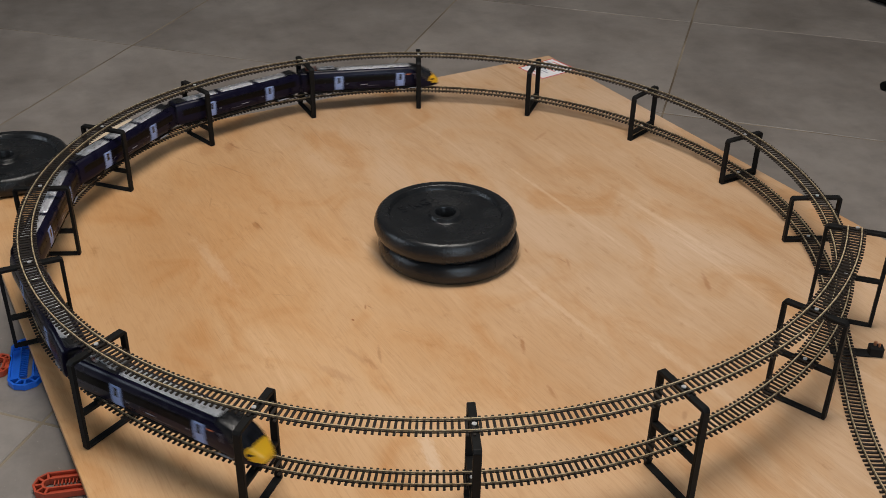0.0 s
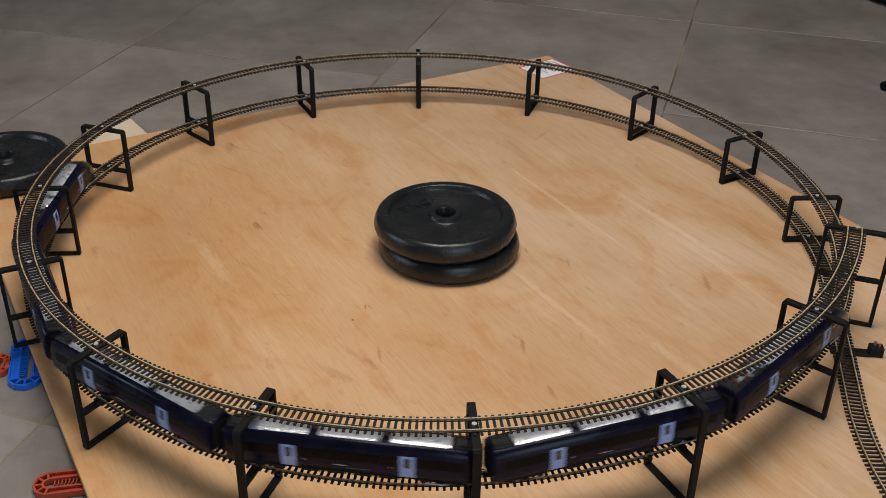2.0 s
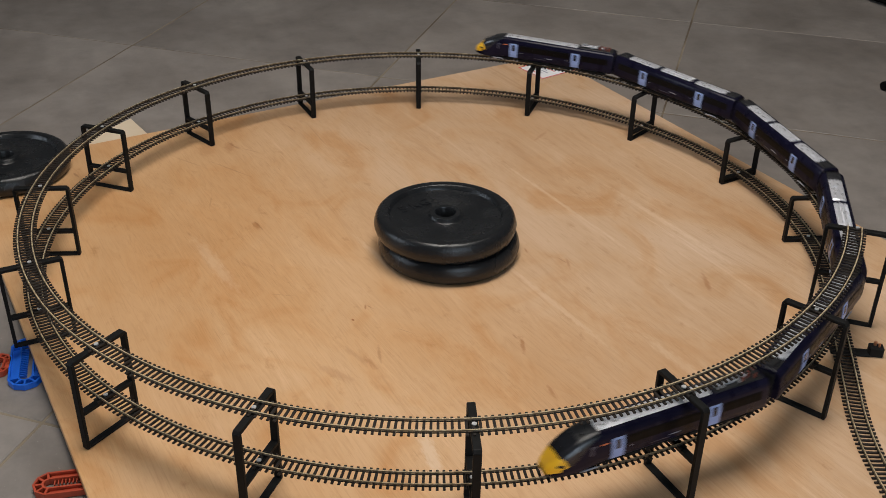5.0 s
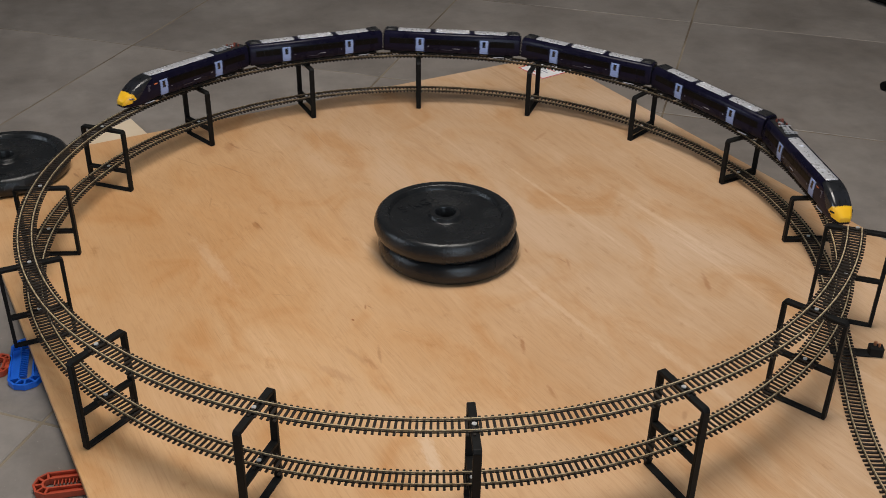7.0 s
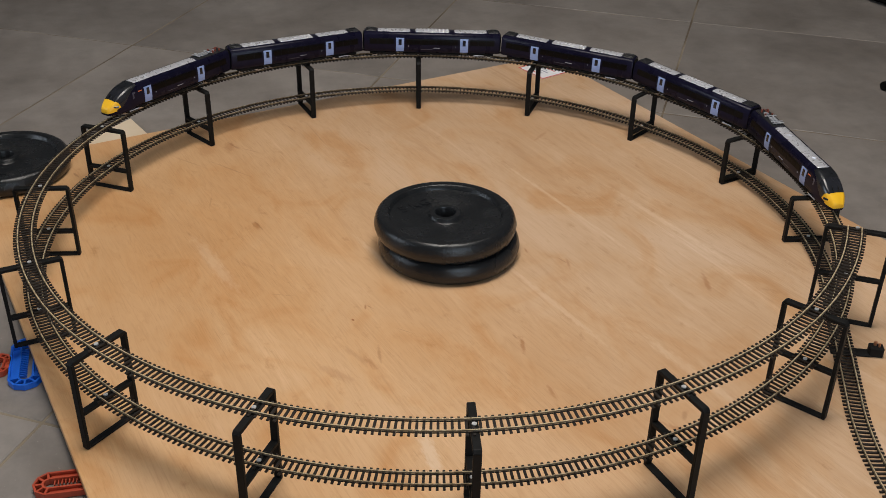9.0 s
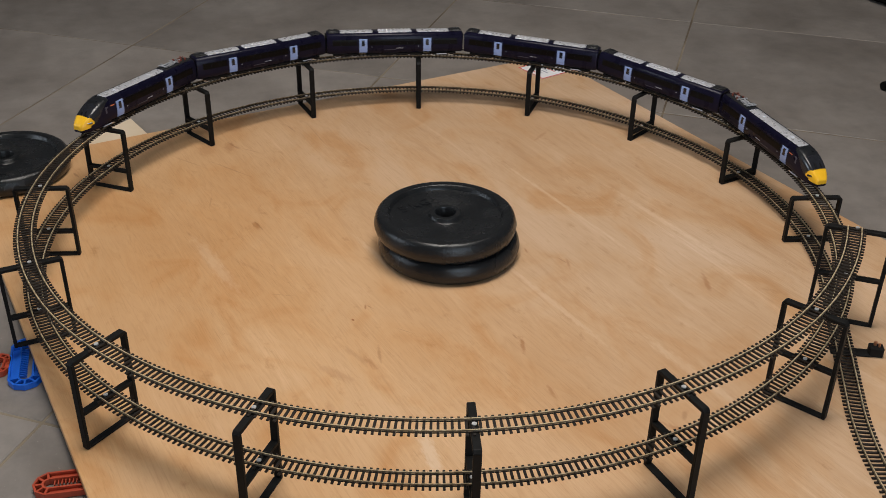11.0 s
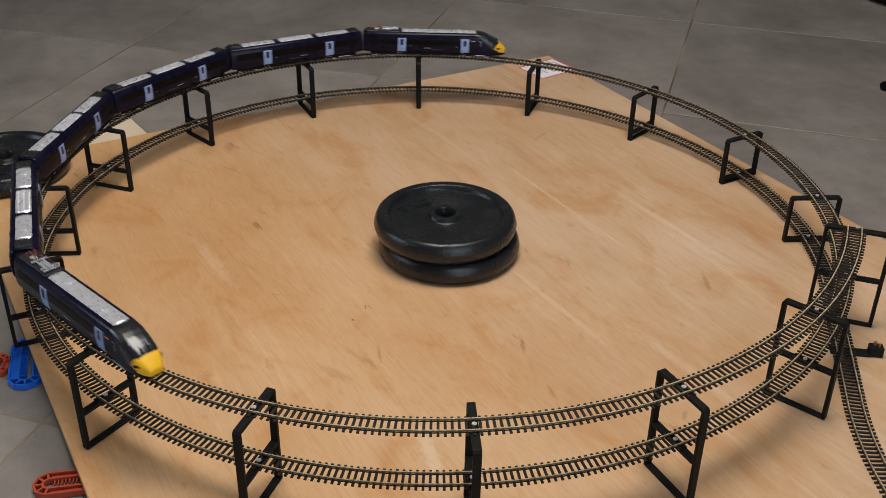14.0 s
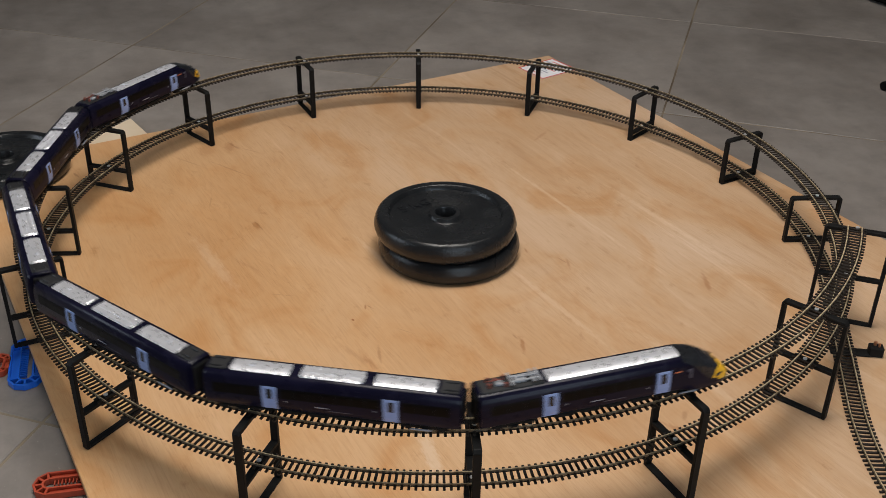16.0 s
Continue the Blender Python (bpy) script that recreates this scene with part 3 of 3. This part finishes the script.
def side_patch(x, w, z0, z1, s, out=0.0004, thick=0.0006):
    """A thin curved panel lying on the coach side between the heights z0 and z1."""
    zs = sorted({z0, z1, *[z for _, z in SIDE[:-1] if z0 < z < z1]})
    pts = [(float(np.interp(z, [q for _, q in SIDE], [y for y, _ in SIDE])), z) for z in zs]
    bm = bmesh.new()
    layers = []
    for off in (out, out - thick):
        layers.append([[bm.verts.new((xx, s * (y + off), z)) for y, z in pts] for xx in (x - w / 2, x + w / 2)])
    (a, b), (c, d) = layers
    n = len(pts)
    for i in range(n - 1):
        bm.faces.new((a[i], b[i], b[i + 1], a[i + 1]))
        bm.faces.new((a[i], a[i + 1], c[i + 1], c[i]))
        bm.faces.new((b[i], d[i], d[i + 1], b[i + 1]))
    bm.faces.new((a[0], c[0], d[0], b[0]))
    bm.faces.new((a[-1], b[-1], d[-1], c[-1]))
    bmesh.ops.recalc_face_normals(bm, faces=bm.faces)
    return bm


def roof_panel(x0, x1, ribs=0):
    """A raised panel on the roof, its edges curving down over the shoulders."""
    w = 0.0118
    half = [(w, 0.0458), (w - 0.0010, 0.0472), (w - 0.0030, 0.0483), (w - 0.0060, 0.0491)]
    sec = [(-y, z) for y, z in half] + [(0, 0.0497)] + half[::-1]
    bm = bmesh.new()
    rings = [[bm.verts.new((x, y * s, z - d)) for y, z in sec] for x, s, d in ((x0, 0.97, 0.0012), (x0 + 0.0015, 1, 0), (x1 - 0.0015, 1, 0), (x1, 0.97, 0.0012))]
    for p, q in zip(rings, rings[1:]):
        for j in range(len(sec) - 1):
            bm.faces.new((p[j], p[j + 1], q[j + 1], q[j]))
    bm.faces.new(rings[0])
    bm.faces.new(rings[-1][::-1])
    bmesh.ops.recalc_face_normals(bm, faces=bm.faces)
    for i in range(ribs):
        x = x0 + (x1 - x0) * (i + 0.5) / ribs
        for y in (-0.0066, 0.0, 0.0066):
            box((x1 - x0) / ribs * 0.62, 0.0048, 0.0010, x, y, 0.0495 - abs(y) * 0.09, bevel=0.0003, bm=bm)
    return bm


def add_door(car, x, s):
    d = part("door", side_patch(x, 0.0152, 0.0124, 0.0386, s, 0.0005), DOOR_BLUE, car, "pale blue sliding door")
    part("door_window", side_patch(x, 0.0058, 0.0252, 0.0362, s, 0.0008), GLASS_BLACK, d, "dark narrow door window")


WHEEL_ME = None


def add_bogie(car, x):
    global WHEEL_ME
    bm = box(0.052, 0.016, 0.006, x, 0, 0.0085, bevel=0.001)
    for s in (-1, 1):
        box(0.050, 0.0028, 0.0050, x, s * 0.0125, 0.0072, bevel=0.0008, bm=bm)
        for d in (-1, 1):
            box(0.0080, 0.0032, 0.0058, x + d * 0.0165, s * 0.0137, 0.0064, bevel=0.0008, bm=bm)
        box(0.0100, 0.0030, 0.0030, x, s * 0.0140, 0.0050, bevel=0.0008, bm=bm)
    bg = part("bogie", bm, CHASSIS, car, "black bogie frame")
    if WHEEL_ME is None:
        w = disc(0.0058, 0.0026, 0, 0, 0, 20, "Y")
        disc(0.0066, 0.0007, 0, -0.0010, 0, 20, "Y", bm=w)
        WHEEL_ME = mesh_from("wheel", w, STEEL)
    for d in (-1, 1):
        for s in (-1, 1):
            w = new("wheel", WHEEL_ME)
            w.parent = bg
            w.matrix_basis = pose(x + d * 0.0165, s * 0.0083, 0.0058, 0, 0, 0 if s > 0 else 180)


def add_common(car, x0, x1, doors):
    for s in (-1, 1):
        cuts = [x0 + 0.010] + [d + e for d in sorted(doors) for e in (-0.0110, 0.0110)] + [x1 - 0.010]
        for a, b in zip(cuts[::2], cuts[1::2]):
            if b - a > 0.012:
                part("window_band", side_patch((a + b) / 2, b - a, 0.0262, 0.0372, s, 0.0002), WINDOW, car, "black tinted window band")
                count = max(1, round((b - a) / 0.0145))
                for i in range(count):
                    part("window", side_patch(a + (b - a) * (i + 0.5) / count, (b - a) / count - 0.0030, 0.0272, 0.0362, s, 0.0004), PANE, car, "dark coach window")
        for d in doors:
            add_door(car, d, s)
            part("door_step", box(0.017, 0.0014, 0.0010, d, s * 0.0180, 0.0114, bevel=0.0002), CHASSIS, car, "thin black door step")
        part("lettering", side_patch(-0.008, 0.013, 0.0195, 0.0206, s, 0.0003), PALE, car, "small pale lettering bar")
        part("lettering", side_patch(0.010, 0.022, 0.0165, 0.0174, s, 0.0003), simple_dim, car, "faint grey lettering bar")
        for d in (doors[0] + 0.0165, doors[1] - 0.0165):
            part("side_lamp", side_patch(d, 0.0014, 0.0225, 0.0240, s, 0.0004), PALE, car, "tiny pale indicator")
    # underframe boxes between the bogies
    bm = box(0.110, 0.028, 0.0060, 0, 0, 0.0082, bevel=0.001)
    for i in range(4):
        box(0.022, 0.0315, 0.0052, -0.040 + 0.027 * i, 0, 0.0072, bevel=0.001, bm=bm)
    part("underframe", bm, CHASSIS, car, "black underfloor equipment boxes")


simple_dim = simple("dim_lettering", (0.05, 0.05, 0.075), (0.07, 0.07, 0.10), 0.4, 90, bump=0)


def middle_car():
    car = thing("train_coach", "dark navy model coach with pale blue doors and silver roof", "model train coach", "train coaches")
    h = CAR_L / 2
    part("body", coach_body(-h, h), NAVY, car, "dark navy coach shell", smooth=True)
    for x0, x1, ribs in ((-0.104, -0.042, 0), (-0.0325, 0.0325, 9), (0.042, 0.104, 0)):
        part("roof_panel", roof_panel(x0, x1, ribs), SILVER, car, "silver painted roof panel with raised ribs" if ribs else "smooth silver painted roof panel", smooth=True)
    for x in (-0.083, 0.083):
        part("roof_vent", disc(0.0035, 0.0012, x, 0.002, 0.0500, 16), SILVER, car, "round roof vent")
    for s in (-1, 1):
        bm = box(0.020, 0.0200, 0.0022, s * 0.1165, 0, 0.0484, bevel=0.0008)
        for y in (-0.006, 0.006):
            box(0.012, 0.003, 0.0020, s * 0.118, y, 0.0500, bevel=0.0006, bm=bm)
        part("roof_end", bm, ROOF_DARK, car, "dark roof end with cable boxes")
        part("gangway", box(0.0030, 0.020, 0.030, s * (h + 0.0013), 0, 0.028, bevel=0.0012), CHASSIS, car, "black gangway bellows")
        part("coupling", box(0.0080, 0.005, 0.003, s * (h + 0.0010), 0, 0.0078, bevel=0.0006), CHASSIS, car, "black coupling bar")
        add_bogie(car, s * 0.093)
    part("bogie_step", box(0.020, 0.0016, 0.0016, 0.090, -0.0172, 0.0062, bevel=0.0004), PALE, car, "pale step bar beside the bogie")
    part("bogie_step", box(0.020, 0.0016, 0.0016, -0.090, 0.0172, 0.0062, bevel=0.0004), PALE, car, "pale step bar beside the bogie")
    add_common(car, -h, h, (-0.0610, 0.0610))
    return car


NOSE = 0.0575


def nose_faces():
    """The shell of a driving car: navy body, black cowl, windscreen and yellow nose as four meshes."""
    half = []
    for (y0, z0), (y1, z1) in zip(SIDE, SIDE[1:]):
        half += [(y0 + (y1 - y0) * u, z0 + (z1 - z0) * u) for u in (0.0, 0.25, 0.5, 0.75)]
    half.append(SIDE[-1])
    base = half + [(-y, z) for y, z in half][-2::-1]
    n = len(base)
    stations = [(-0.1290, 0.94, 0.0480, 0), (-0.1265, 1, 0.0484, 0), (0.0700, 1, 0.0484, 0), (0.0830, 1, 0.0484, 0)]
    xs = (0.083, 0.0905, 0.0990, 0.1070, 0.1145, 0.1205, 0.1255, 0.1300, 0.1345, 0.1385, 0.1410, 0.1420)
    tops = (48.4, 47.6, 45.7, 42.7, 38.9, 35.1, 31.5, 27.9, 24.0, 20.2, 17.0, 15.0)
    wides = (1.0, 0.995, 0.985, 0.965, 0.935, 0.895, 0.845, 0.77, 0.66, 0.52, 0.38, 0.27)
    for i in range(1, 65):
        x = 0.083 + NOSE * (1 - (1 - i / 64) ** 1.5)
        stations.append((x, float(np.interp(x, xs, wides)), float(np.interp(x, xs, tops)) / 1000, (x - 0.083) / NOSE))
    verts, out = [], {}
    for x, w, top, t in stations:
        row = []
        for y, z in base:
            f = (z - 0.0100) / (0.0484 - 0.0100)
            bot = 0.0100 - 0.0045 * min(1.0, t * 3) + 0.0020 * t ** 6
            row.append(Vector((x, y * w, bot + f * (top - bot))))
        verts.append(row)
    bms = {k: (bmesh.new(), {}) for k in ("body", "cowl", "windscreen", "nose")}

    def vert(k, i, j):
        bm, seen = bms[k]
        if (i, j) not in seen:
            seen[(i, j)] = bm.verts.new(verts[i][j])
        return seen[(i, j)]
    for i in range(len(stations) - 1):
        t = (stations[i][3] + stations[i + 1][3]) / 2
        for j in range(n):
            jj = (j + 1) % n
            c = (verts[i][j] + verts[i][jj] + verts[i + 1][j] + verts[i + 1][jj]) / 4
            up = min(j, n - 2 - j) / 2
            k = "body"
            if j < n - 1:
                x = c.x
                edge = 0.1275 if up >= 12 else 0.1262
                if x > 0.083 and up >= 12 - 6 * min(1.0, (x - 0.083) / 0.030) and x < edge:
                    k = "windscreen" if x > 0.1060 and up >= 8 else "cowl"
                if (x > edge and up >= 5) or (x > 0.1190 and 6 <= up < 6 + 7 * (x - 0.1190) / 0.0080):
                    k = "nose"
            bms[k][0].faces.new((vert(k, i, j), vert(k, i, jj), vert(k, i + 1, jj), vert(k, i + 1, j)))
    last = len(stations) - 1
    tip_hi = [j for j in range(n) if 10 <= min(j, n - 1 - j)]
    bms["nose"][0].faces.new([vert("nose", last, j) for j in tip_hi])
    bms["body"][0].faces.new([vert("body", last, j % n) for j in range(n - 11, n + 11)])
    bms["body"][0].faces.new([vert("body", 0, j) for j in range(n)])
    for bm, _ in bms.values():
        bmesh.ops.recalc_face_normals(bm, faces=bm.faces)
    return {k: v[0] for k, v in bms.items()}


def driving_car():
    car = thing("driving_coach", "dark navy streamlined driving coach with yellow nose and silver roof", "model train coach", "train coaches")
    shells = nose_faces()
    part("body", shells["body"], NAVY, car, "dark navy streamlined shell", smooth=True)
    part("cowl", shells["cowl"], COWL, car, "satin black roof cowl above the windscreen", smooth=True)
    part("windscreen", shells["windscreen"], GLASS_BLACK, car, "glossy black sloping windscreen", smooth=True)
    part("nose", shells["nose"], YELLOW, car, "bright yellow nose panel", smooth=True)
    for y in (-0.0045, 0.0045):
        part("wiper", box(0.0090, 0.0009, 0.0008, 0.1235, y, 0.0345, bevel=0.0002, rot=Matrix.Rotation(radians(35), 4, "Y")), CHASSIS, car, "thin black windscreen wiper")
    part("roof_panel", roof_panel(-0.058, 0.083, 0), SILVER, car, "long smooth silver roof panel", smooth=True)
    for x in (-0.030, 0.050):
        part("roof_vent", disc(0.0042, 0.0010, x, 0.001, 0.0500, 18), SILVER, car, "round roof vent")
    part("pantograph_well", box(0.064, 0.0215, 0.0022, -0.0935, 0, 0.0480, bevel=0.0008), ROOF_DARK, car, "dark recessed pantograph base")
    bm = box(0.030, 0.0016, 0.0016, -0.080, 0.004, 0.0515, bevel=0.0003)
    box(0.030, 0.0016, 0.0016, -0.080, -0.004, 0.0515, bevel=0.0003, bm=bm)
    for x in (-0.066, -0.072, -0.094):
        box(0.0024, 0.0200, 0.0012, x, 0, 0.0522, bevel=0.0003, bm=bm)
    box(0.012, 0.010, 0.003, -0.084, 0, 0.0505, bevel=0.0006, bm=bm)
    box(0.022, 0.0013, 0.0013, -0.077, 0, 0.0530, bevel=0.0003, bm=bm)
    part("pantograph", bm, GREY_METAL, car, "folded light grey pantograph")
    for x, y in ((-0.100, 0.006), (-0.100, -0.006), (-0.109, 0.003), (-0.116, -0.004), (-0.116, 0.006)):
        part("insulator", disc(0.0017, 0.0046, x, y, 0.0512, 10), RED_BROWN, car, "red-brown insulator")
    part("roof_cable", box(0.018, 0.0012, 0.0010, -0.110, 0.0, 0.0538, bevel=0.0003), RED_BROWN, car, "red-brown roof cable")
    part("roof_box", box(0.008, 0.007, 0.0030, -0.106, -0.001, 0.0505, bevel=0.0006), GREY_METAL, car, "small pale roof box")
    part("gangway", box(0.0030, 0.020, 0.030, -0.1303, 0, 0.028, bevel=0.0012), CHASSIS, car, "black gangway bellows")
    part("coupling", box(0.0080, 0.005, 0.003, -0.1300, 0, 0.0078, bevel=0.0006), CHASSIS, car, "black coupling bar")
    add_bogie(car, -0.093)
    add_bogie(car, 0.088)
    add_common(car, -0.129, 0.090, (-0.0575, 0.0625))
    for s in (-1, 1):
        part("lettering", side_patch(0.0785, 0.0075, 0.0345, 0.0358, s, 0.0004), ORANGE, car, "small orange lettering bar")
        part("cab_door", side_patch(0.0900, 0.0085, 0.0130, 0.0360, s * 1.0, -0.0002), simple_dim, car, "flush navy cab door outline")
        part("headlight", box(0.0088, 0.0030, 0.0030, 0.1270, s * 0.0143, 0.0205, bevel=0.0007, rot=Matrix.Rotation(radians(-33 * s), 4, "Z")), GLASS_BLACK, car, "dark slanted headlight")
        part("bogie_step", box(0.020, 0.0016, 0.0016, 0.0930, s * 0.0165, 0.0062, bevel=0.0004), PALE, car, "pale step bar beside the bogie")
    return car


# ---- small things ----
def power_clip():
    c = thing("power_clip", "black plastic power clip with copper wire, beside the track", "power clip")
    part("tongue", box(0.050, 0.016, 0.0026, -0.008, 0, 0.0014, bevel=0.0006), FRAME_PLASTIC, c)
    part("terminal_box", box(0.018, 0.014, 0.0140, 0.0240, 0, 0.0071, bevel=0.0012), FRAME_PLASTIC, c)
    bm = disc(0.0022, 0.006, 0.0225, 0.002, 0.0160, 12)
    disc(0.0016, 0.007, 0.0265, -0.002, 0.0160, 12, bm=bm)
    part("wire_end", bm, COPPER, c, "bent copper wire end")
    c.matrix_basis = pose(0.548, -0.258, 0.0002, 0, 0, -8)


def plastic_link(mat, label, m, length, width):
    """A flat frame with eight-sided ends: fanned ribs round a slot, a floored channel on each side and a toothed strip."""
    t = thing("plastic_link", label, "plastic link", "plastic links")
    L, Wd, hgt = length / 2, width / 2, 0.0078
    core, wall = Wd * 0.36, 0.0024
    straight = L - Wd

    def loop(r):
        pts = []
        for s in (1, -1):
            for a in (-78, -39, 0, 39, 78):
                w = radians(a)
                pts.append((s * (straight + r * math.cos(w)), s * r * math.sin(w)))
        return pts

    def rim(ro, ri, z0, z1):
        bm = bmesh.new()
        a, b = loop(ro), loop(ri)
        vs = [[bm.verts.new((x, y, z)) for x, y in lp] for lp, z in ((a, z0), (a, z1), (b, z1), (b, z0))]
        n = len(a)
        for k in range(n):
            for q in range(4):
                p, o = vs[q], vs[(q + 1) % 4]
                bm.faces.new((p[k], p[(k + 1) % n], o[(k + 1) % n], o[k]))
        bmesh.ops.recalc_face_normals(bm, faces=bm.faces)
        return bm
    part("outer_rim", rim(Wd, Wd - wall, 0, hgt), mat, t)
    part("inner_rim", rim(core + wall, core, 0, hgt), mat, t)
    mid, gap = (Wd - wall + core + wall) / 2, Wd - 2 * wall - core
    for s in (-1, 1):
        part("channel_floor", box(2 * straight, gap + 0.001, 0.0022, 0, s * mid * 0.98, 0.0024), mat, t)
        for a in (-78, -39, 0, 39, 78):
            w = radians(a)
            part("rib", box(gap + 0.0012, wall, hgt - 0.0008, s * (straight + mid * math.cos(w)), mid * math.sin(w), hgt / 2, rot=Matrix.Rotation(w * s, 4, "Z")), mat, t)
    count = max(6, round(2 * straight / 0.0042))
    for i in range(count):
        part("tooth", box(0.0013, core * 1.1, 0.0040, -straight * 0.85 + 1.75 * straight * i / (count - 1), core * 0.42, 0.0030), mat, t)
    t.matrix_basis = m
    return t


def paper_label():
    t = thing("paper_label", "white printed paper label with red border on the plywood", "paper label")
    part("sheet", box(0.080, 0.098, 0.0004, 0, 0, 0.0004), PAPER, t)
    bm = bmesh.new()
    for b in ((0.080, 0.003, 0.0002, 0, 0.0475), (0.080, 0.003, 0.0002, 0, -0.0475), (0.003, 0.092, 0.0002, 0.0385, 0), (0.003, 0.092, 0.0002, -0.0385, 0)):
        box(b[0], b[1], b[2], b[3], b[4], 0.0008, bm=bm)
    part("border", bm, RED_INK, t, "thin red printed border")
    for i in range(9):
        part("text_bar", box(0.040 + 0.018 * math.sin(i * 2.3), 0.0030, 0.0002, -0.004 + 0.004 * math.sin(i * 5), 0.036 - 0.009 * i, 0.0008), GREY_INK if i % 4 else RED_INK, t)
    t.matrix_basis = pose(0.229, 0.759, 0.0002, 0, 0, -53)


def floor_clutter():
    def bag(label, sx, sy, sz, m):
        b = thing("black_bag", label, "bag", "black bags")
        bm = bmesh.new()
        bmesh.ops.create_icosphere(bm, subdivisions=4, radius=1.0)
        for v in bm.verts:
            d = 1 + 0.22 * noise.noise(v.co * 2.5) + 0.05 * noise.noise(v.co * 9)
            v.co = Vector((v.co.x * sx * d, v.co.y * sy * d, max(0.0, (v.co.z * d + 0.8) * sz)))
        part("shell", bm, CHASSIS, b, smooth=True)
        b.matrix_basis = m
    bag("black crumpled bag at the edge of the floor", 0.16, 0.10, 0.075, pose(-1.15, 1.305, H0 + 0.0005, 0, 0, 10))
    # its unseen bulk is made up, to darken the tiles beside it
    bag("black bag with oversized unseen bulk that darkens the floor tiles", 0.36, 0.28, 0.30, pose(1.305, 1.412, H0 + 0.0005, 0, 0, -68.4))
    r = thing("black_tube", "short black plastic tube end on the floor", "plastic tube")
    bm = disc(0.0085, 0.10, 0, 0, 0, 18, "X")
    disc(0.0100, 0.008, -0.046, 0, 0, 18, "X", bm=bm)
    part("pipe", bm, CHASSIS, r, smooth=True)
    r.matrix_basis = pose(0.978, 0.739, H0 + 0.0105, 0, 0, 32)


for k in range(1, 17):
    support(k)
weight_plate(pose(0.0160, -0.0098, 0, 0, 0, 40), "black cast-iron weight plate lying on the plywood")
weight_plate(pose(0.0100, -0.0100, PLATE_H + 0.0002, 0, 0, 0), "black cast-iron weight plate stacked on another")
weight_plate(pose(-0.735, 0.230, 0, 0, 0, 120), "black cast-iron weight plate at the plywood's edge")
power_clip()
plastic_link(RED_TOY, "red plastic link on the tiled floor", pose(-0.395, -0.501, H0 + 0.0006, 0, 0, 12), 0.100, 0.037)
plastic_link(RED_TOY, "red plastic link beside a blue one", pose(-0.562, -0.291, H0 + 0.0006, 0, 0, 100), 0.044, 0.030)
plastic_link(BLUE_TOY, "blue plastic link wedged under the plywood's edge", pose(-0.528, -0.284, H0 + 0.0006, 0, 0, 106), 0.108, 0.043)
paper_label()
floor_clutter()
MIDDLE = [middle_car()]
for _ in range(3):
    MIDDLE.append(copy_thing(MIDDLE[0], Matrix.Identity(4)))
TAIL = driving_car()
HEAD = copy_thing(TAIL, Matrix.Identity(4))
track()

# ---- running of the train ----
# seconds, and degrees of the train's middle along the spiral
RUN = [(0.0, 190.3), (0.5, 208.9), (1.0, 228.2), (1.5, 246.4), (2.0, 266.3), (2.5, 284.0), (3.0, 303.5), (3.5, 321.8), (4.0, 341.9), (4.2, 349.7), (5.25, 389.8),
       (6.3, 429.8), (6.5, 437.0), (6.75, 446.0), (7.0, 452.85), (7.3, 456.5), (7.5, 456.85), (8.0, 456.8), (9.9, 456.8), (10.4, 458.3), (10.9, 462.9), (11.3, 468.7), (11.5, 472.1), (12.0, 483.5),
       (12.5, 495.6), (13.0, 508.9), (13.5, 522.6), (14.0, 537.4), (14.5, 552.0), (15.0, 567.5), (15.5, 582.5), (16.0, 597.9)]
CAR_STEP = 26.87
HALF_WHEELBASE = 0.093


def run_at(t):
    """The train's angle at t seconds: a smooth rising curve through RUN."""
    ts, ss = [r[0] for r in RUN], [r[1] for r in RUN]
    d = [(ss[i + 1] - ss[i]) / (ts[i + 1] - ts[i]) for i in range(len(ts) - 1)]
    m = [d[0]] + [0.0 if a * b <= 0 else 2 * a * b / (a + b) for a, b in zip(d, d[1:])] + [d[-1]]
    i = max(j for j in range(len(ts) - 1) if ts[j] <= t + 1e-9)
    h = ts[i + 1] - ts[i]
    u = (t - ts[i]) / h
    return ((1 + 2 * u) * (1 - u) ** 2 * ss[i] + u * (1 - u) ** 2 * h * m[i] + u * u * (3 - 2 * u) * ss[i + 1] + u * u * (u - 1) * h * m[i + 1])


def car_pose(theta, backwards):
    a = PHI + theta
    rc = math.sqrt(R * R - HALF_WHEELBASE ** 2)
    x, y = rc * math.cos(radians(a)), rc * math.sin(radians(a))
    z = height(theta) + 0.0022 + 0.0006
    return pose(x, y, z, 0, GRADE, a - 90) if backwards else pose(x, y, z, 0, -GRADE, a + 90)


def motions():
    cars = [(TAIL, -2.5, True)] + [(c, i - 1.5, False) for i, c in enumerate(MIDDLE)] + [(HEAD, 2.5, False)]
    for car, place, backwards in cars:
        rows = [(i / 10, car_pose(run_at(i / 10) + place * CAR_STEP, backwards)) for i in range(161)]
        walk(car, rows)


motions()
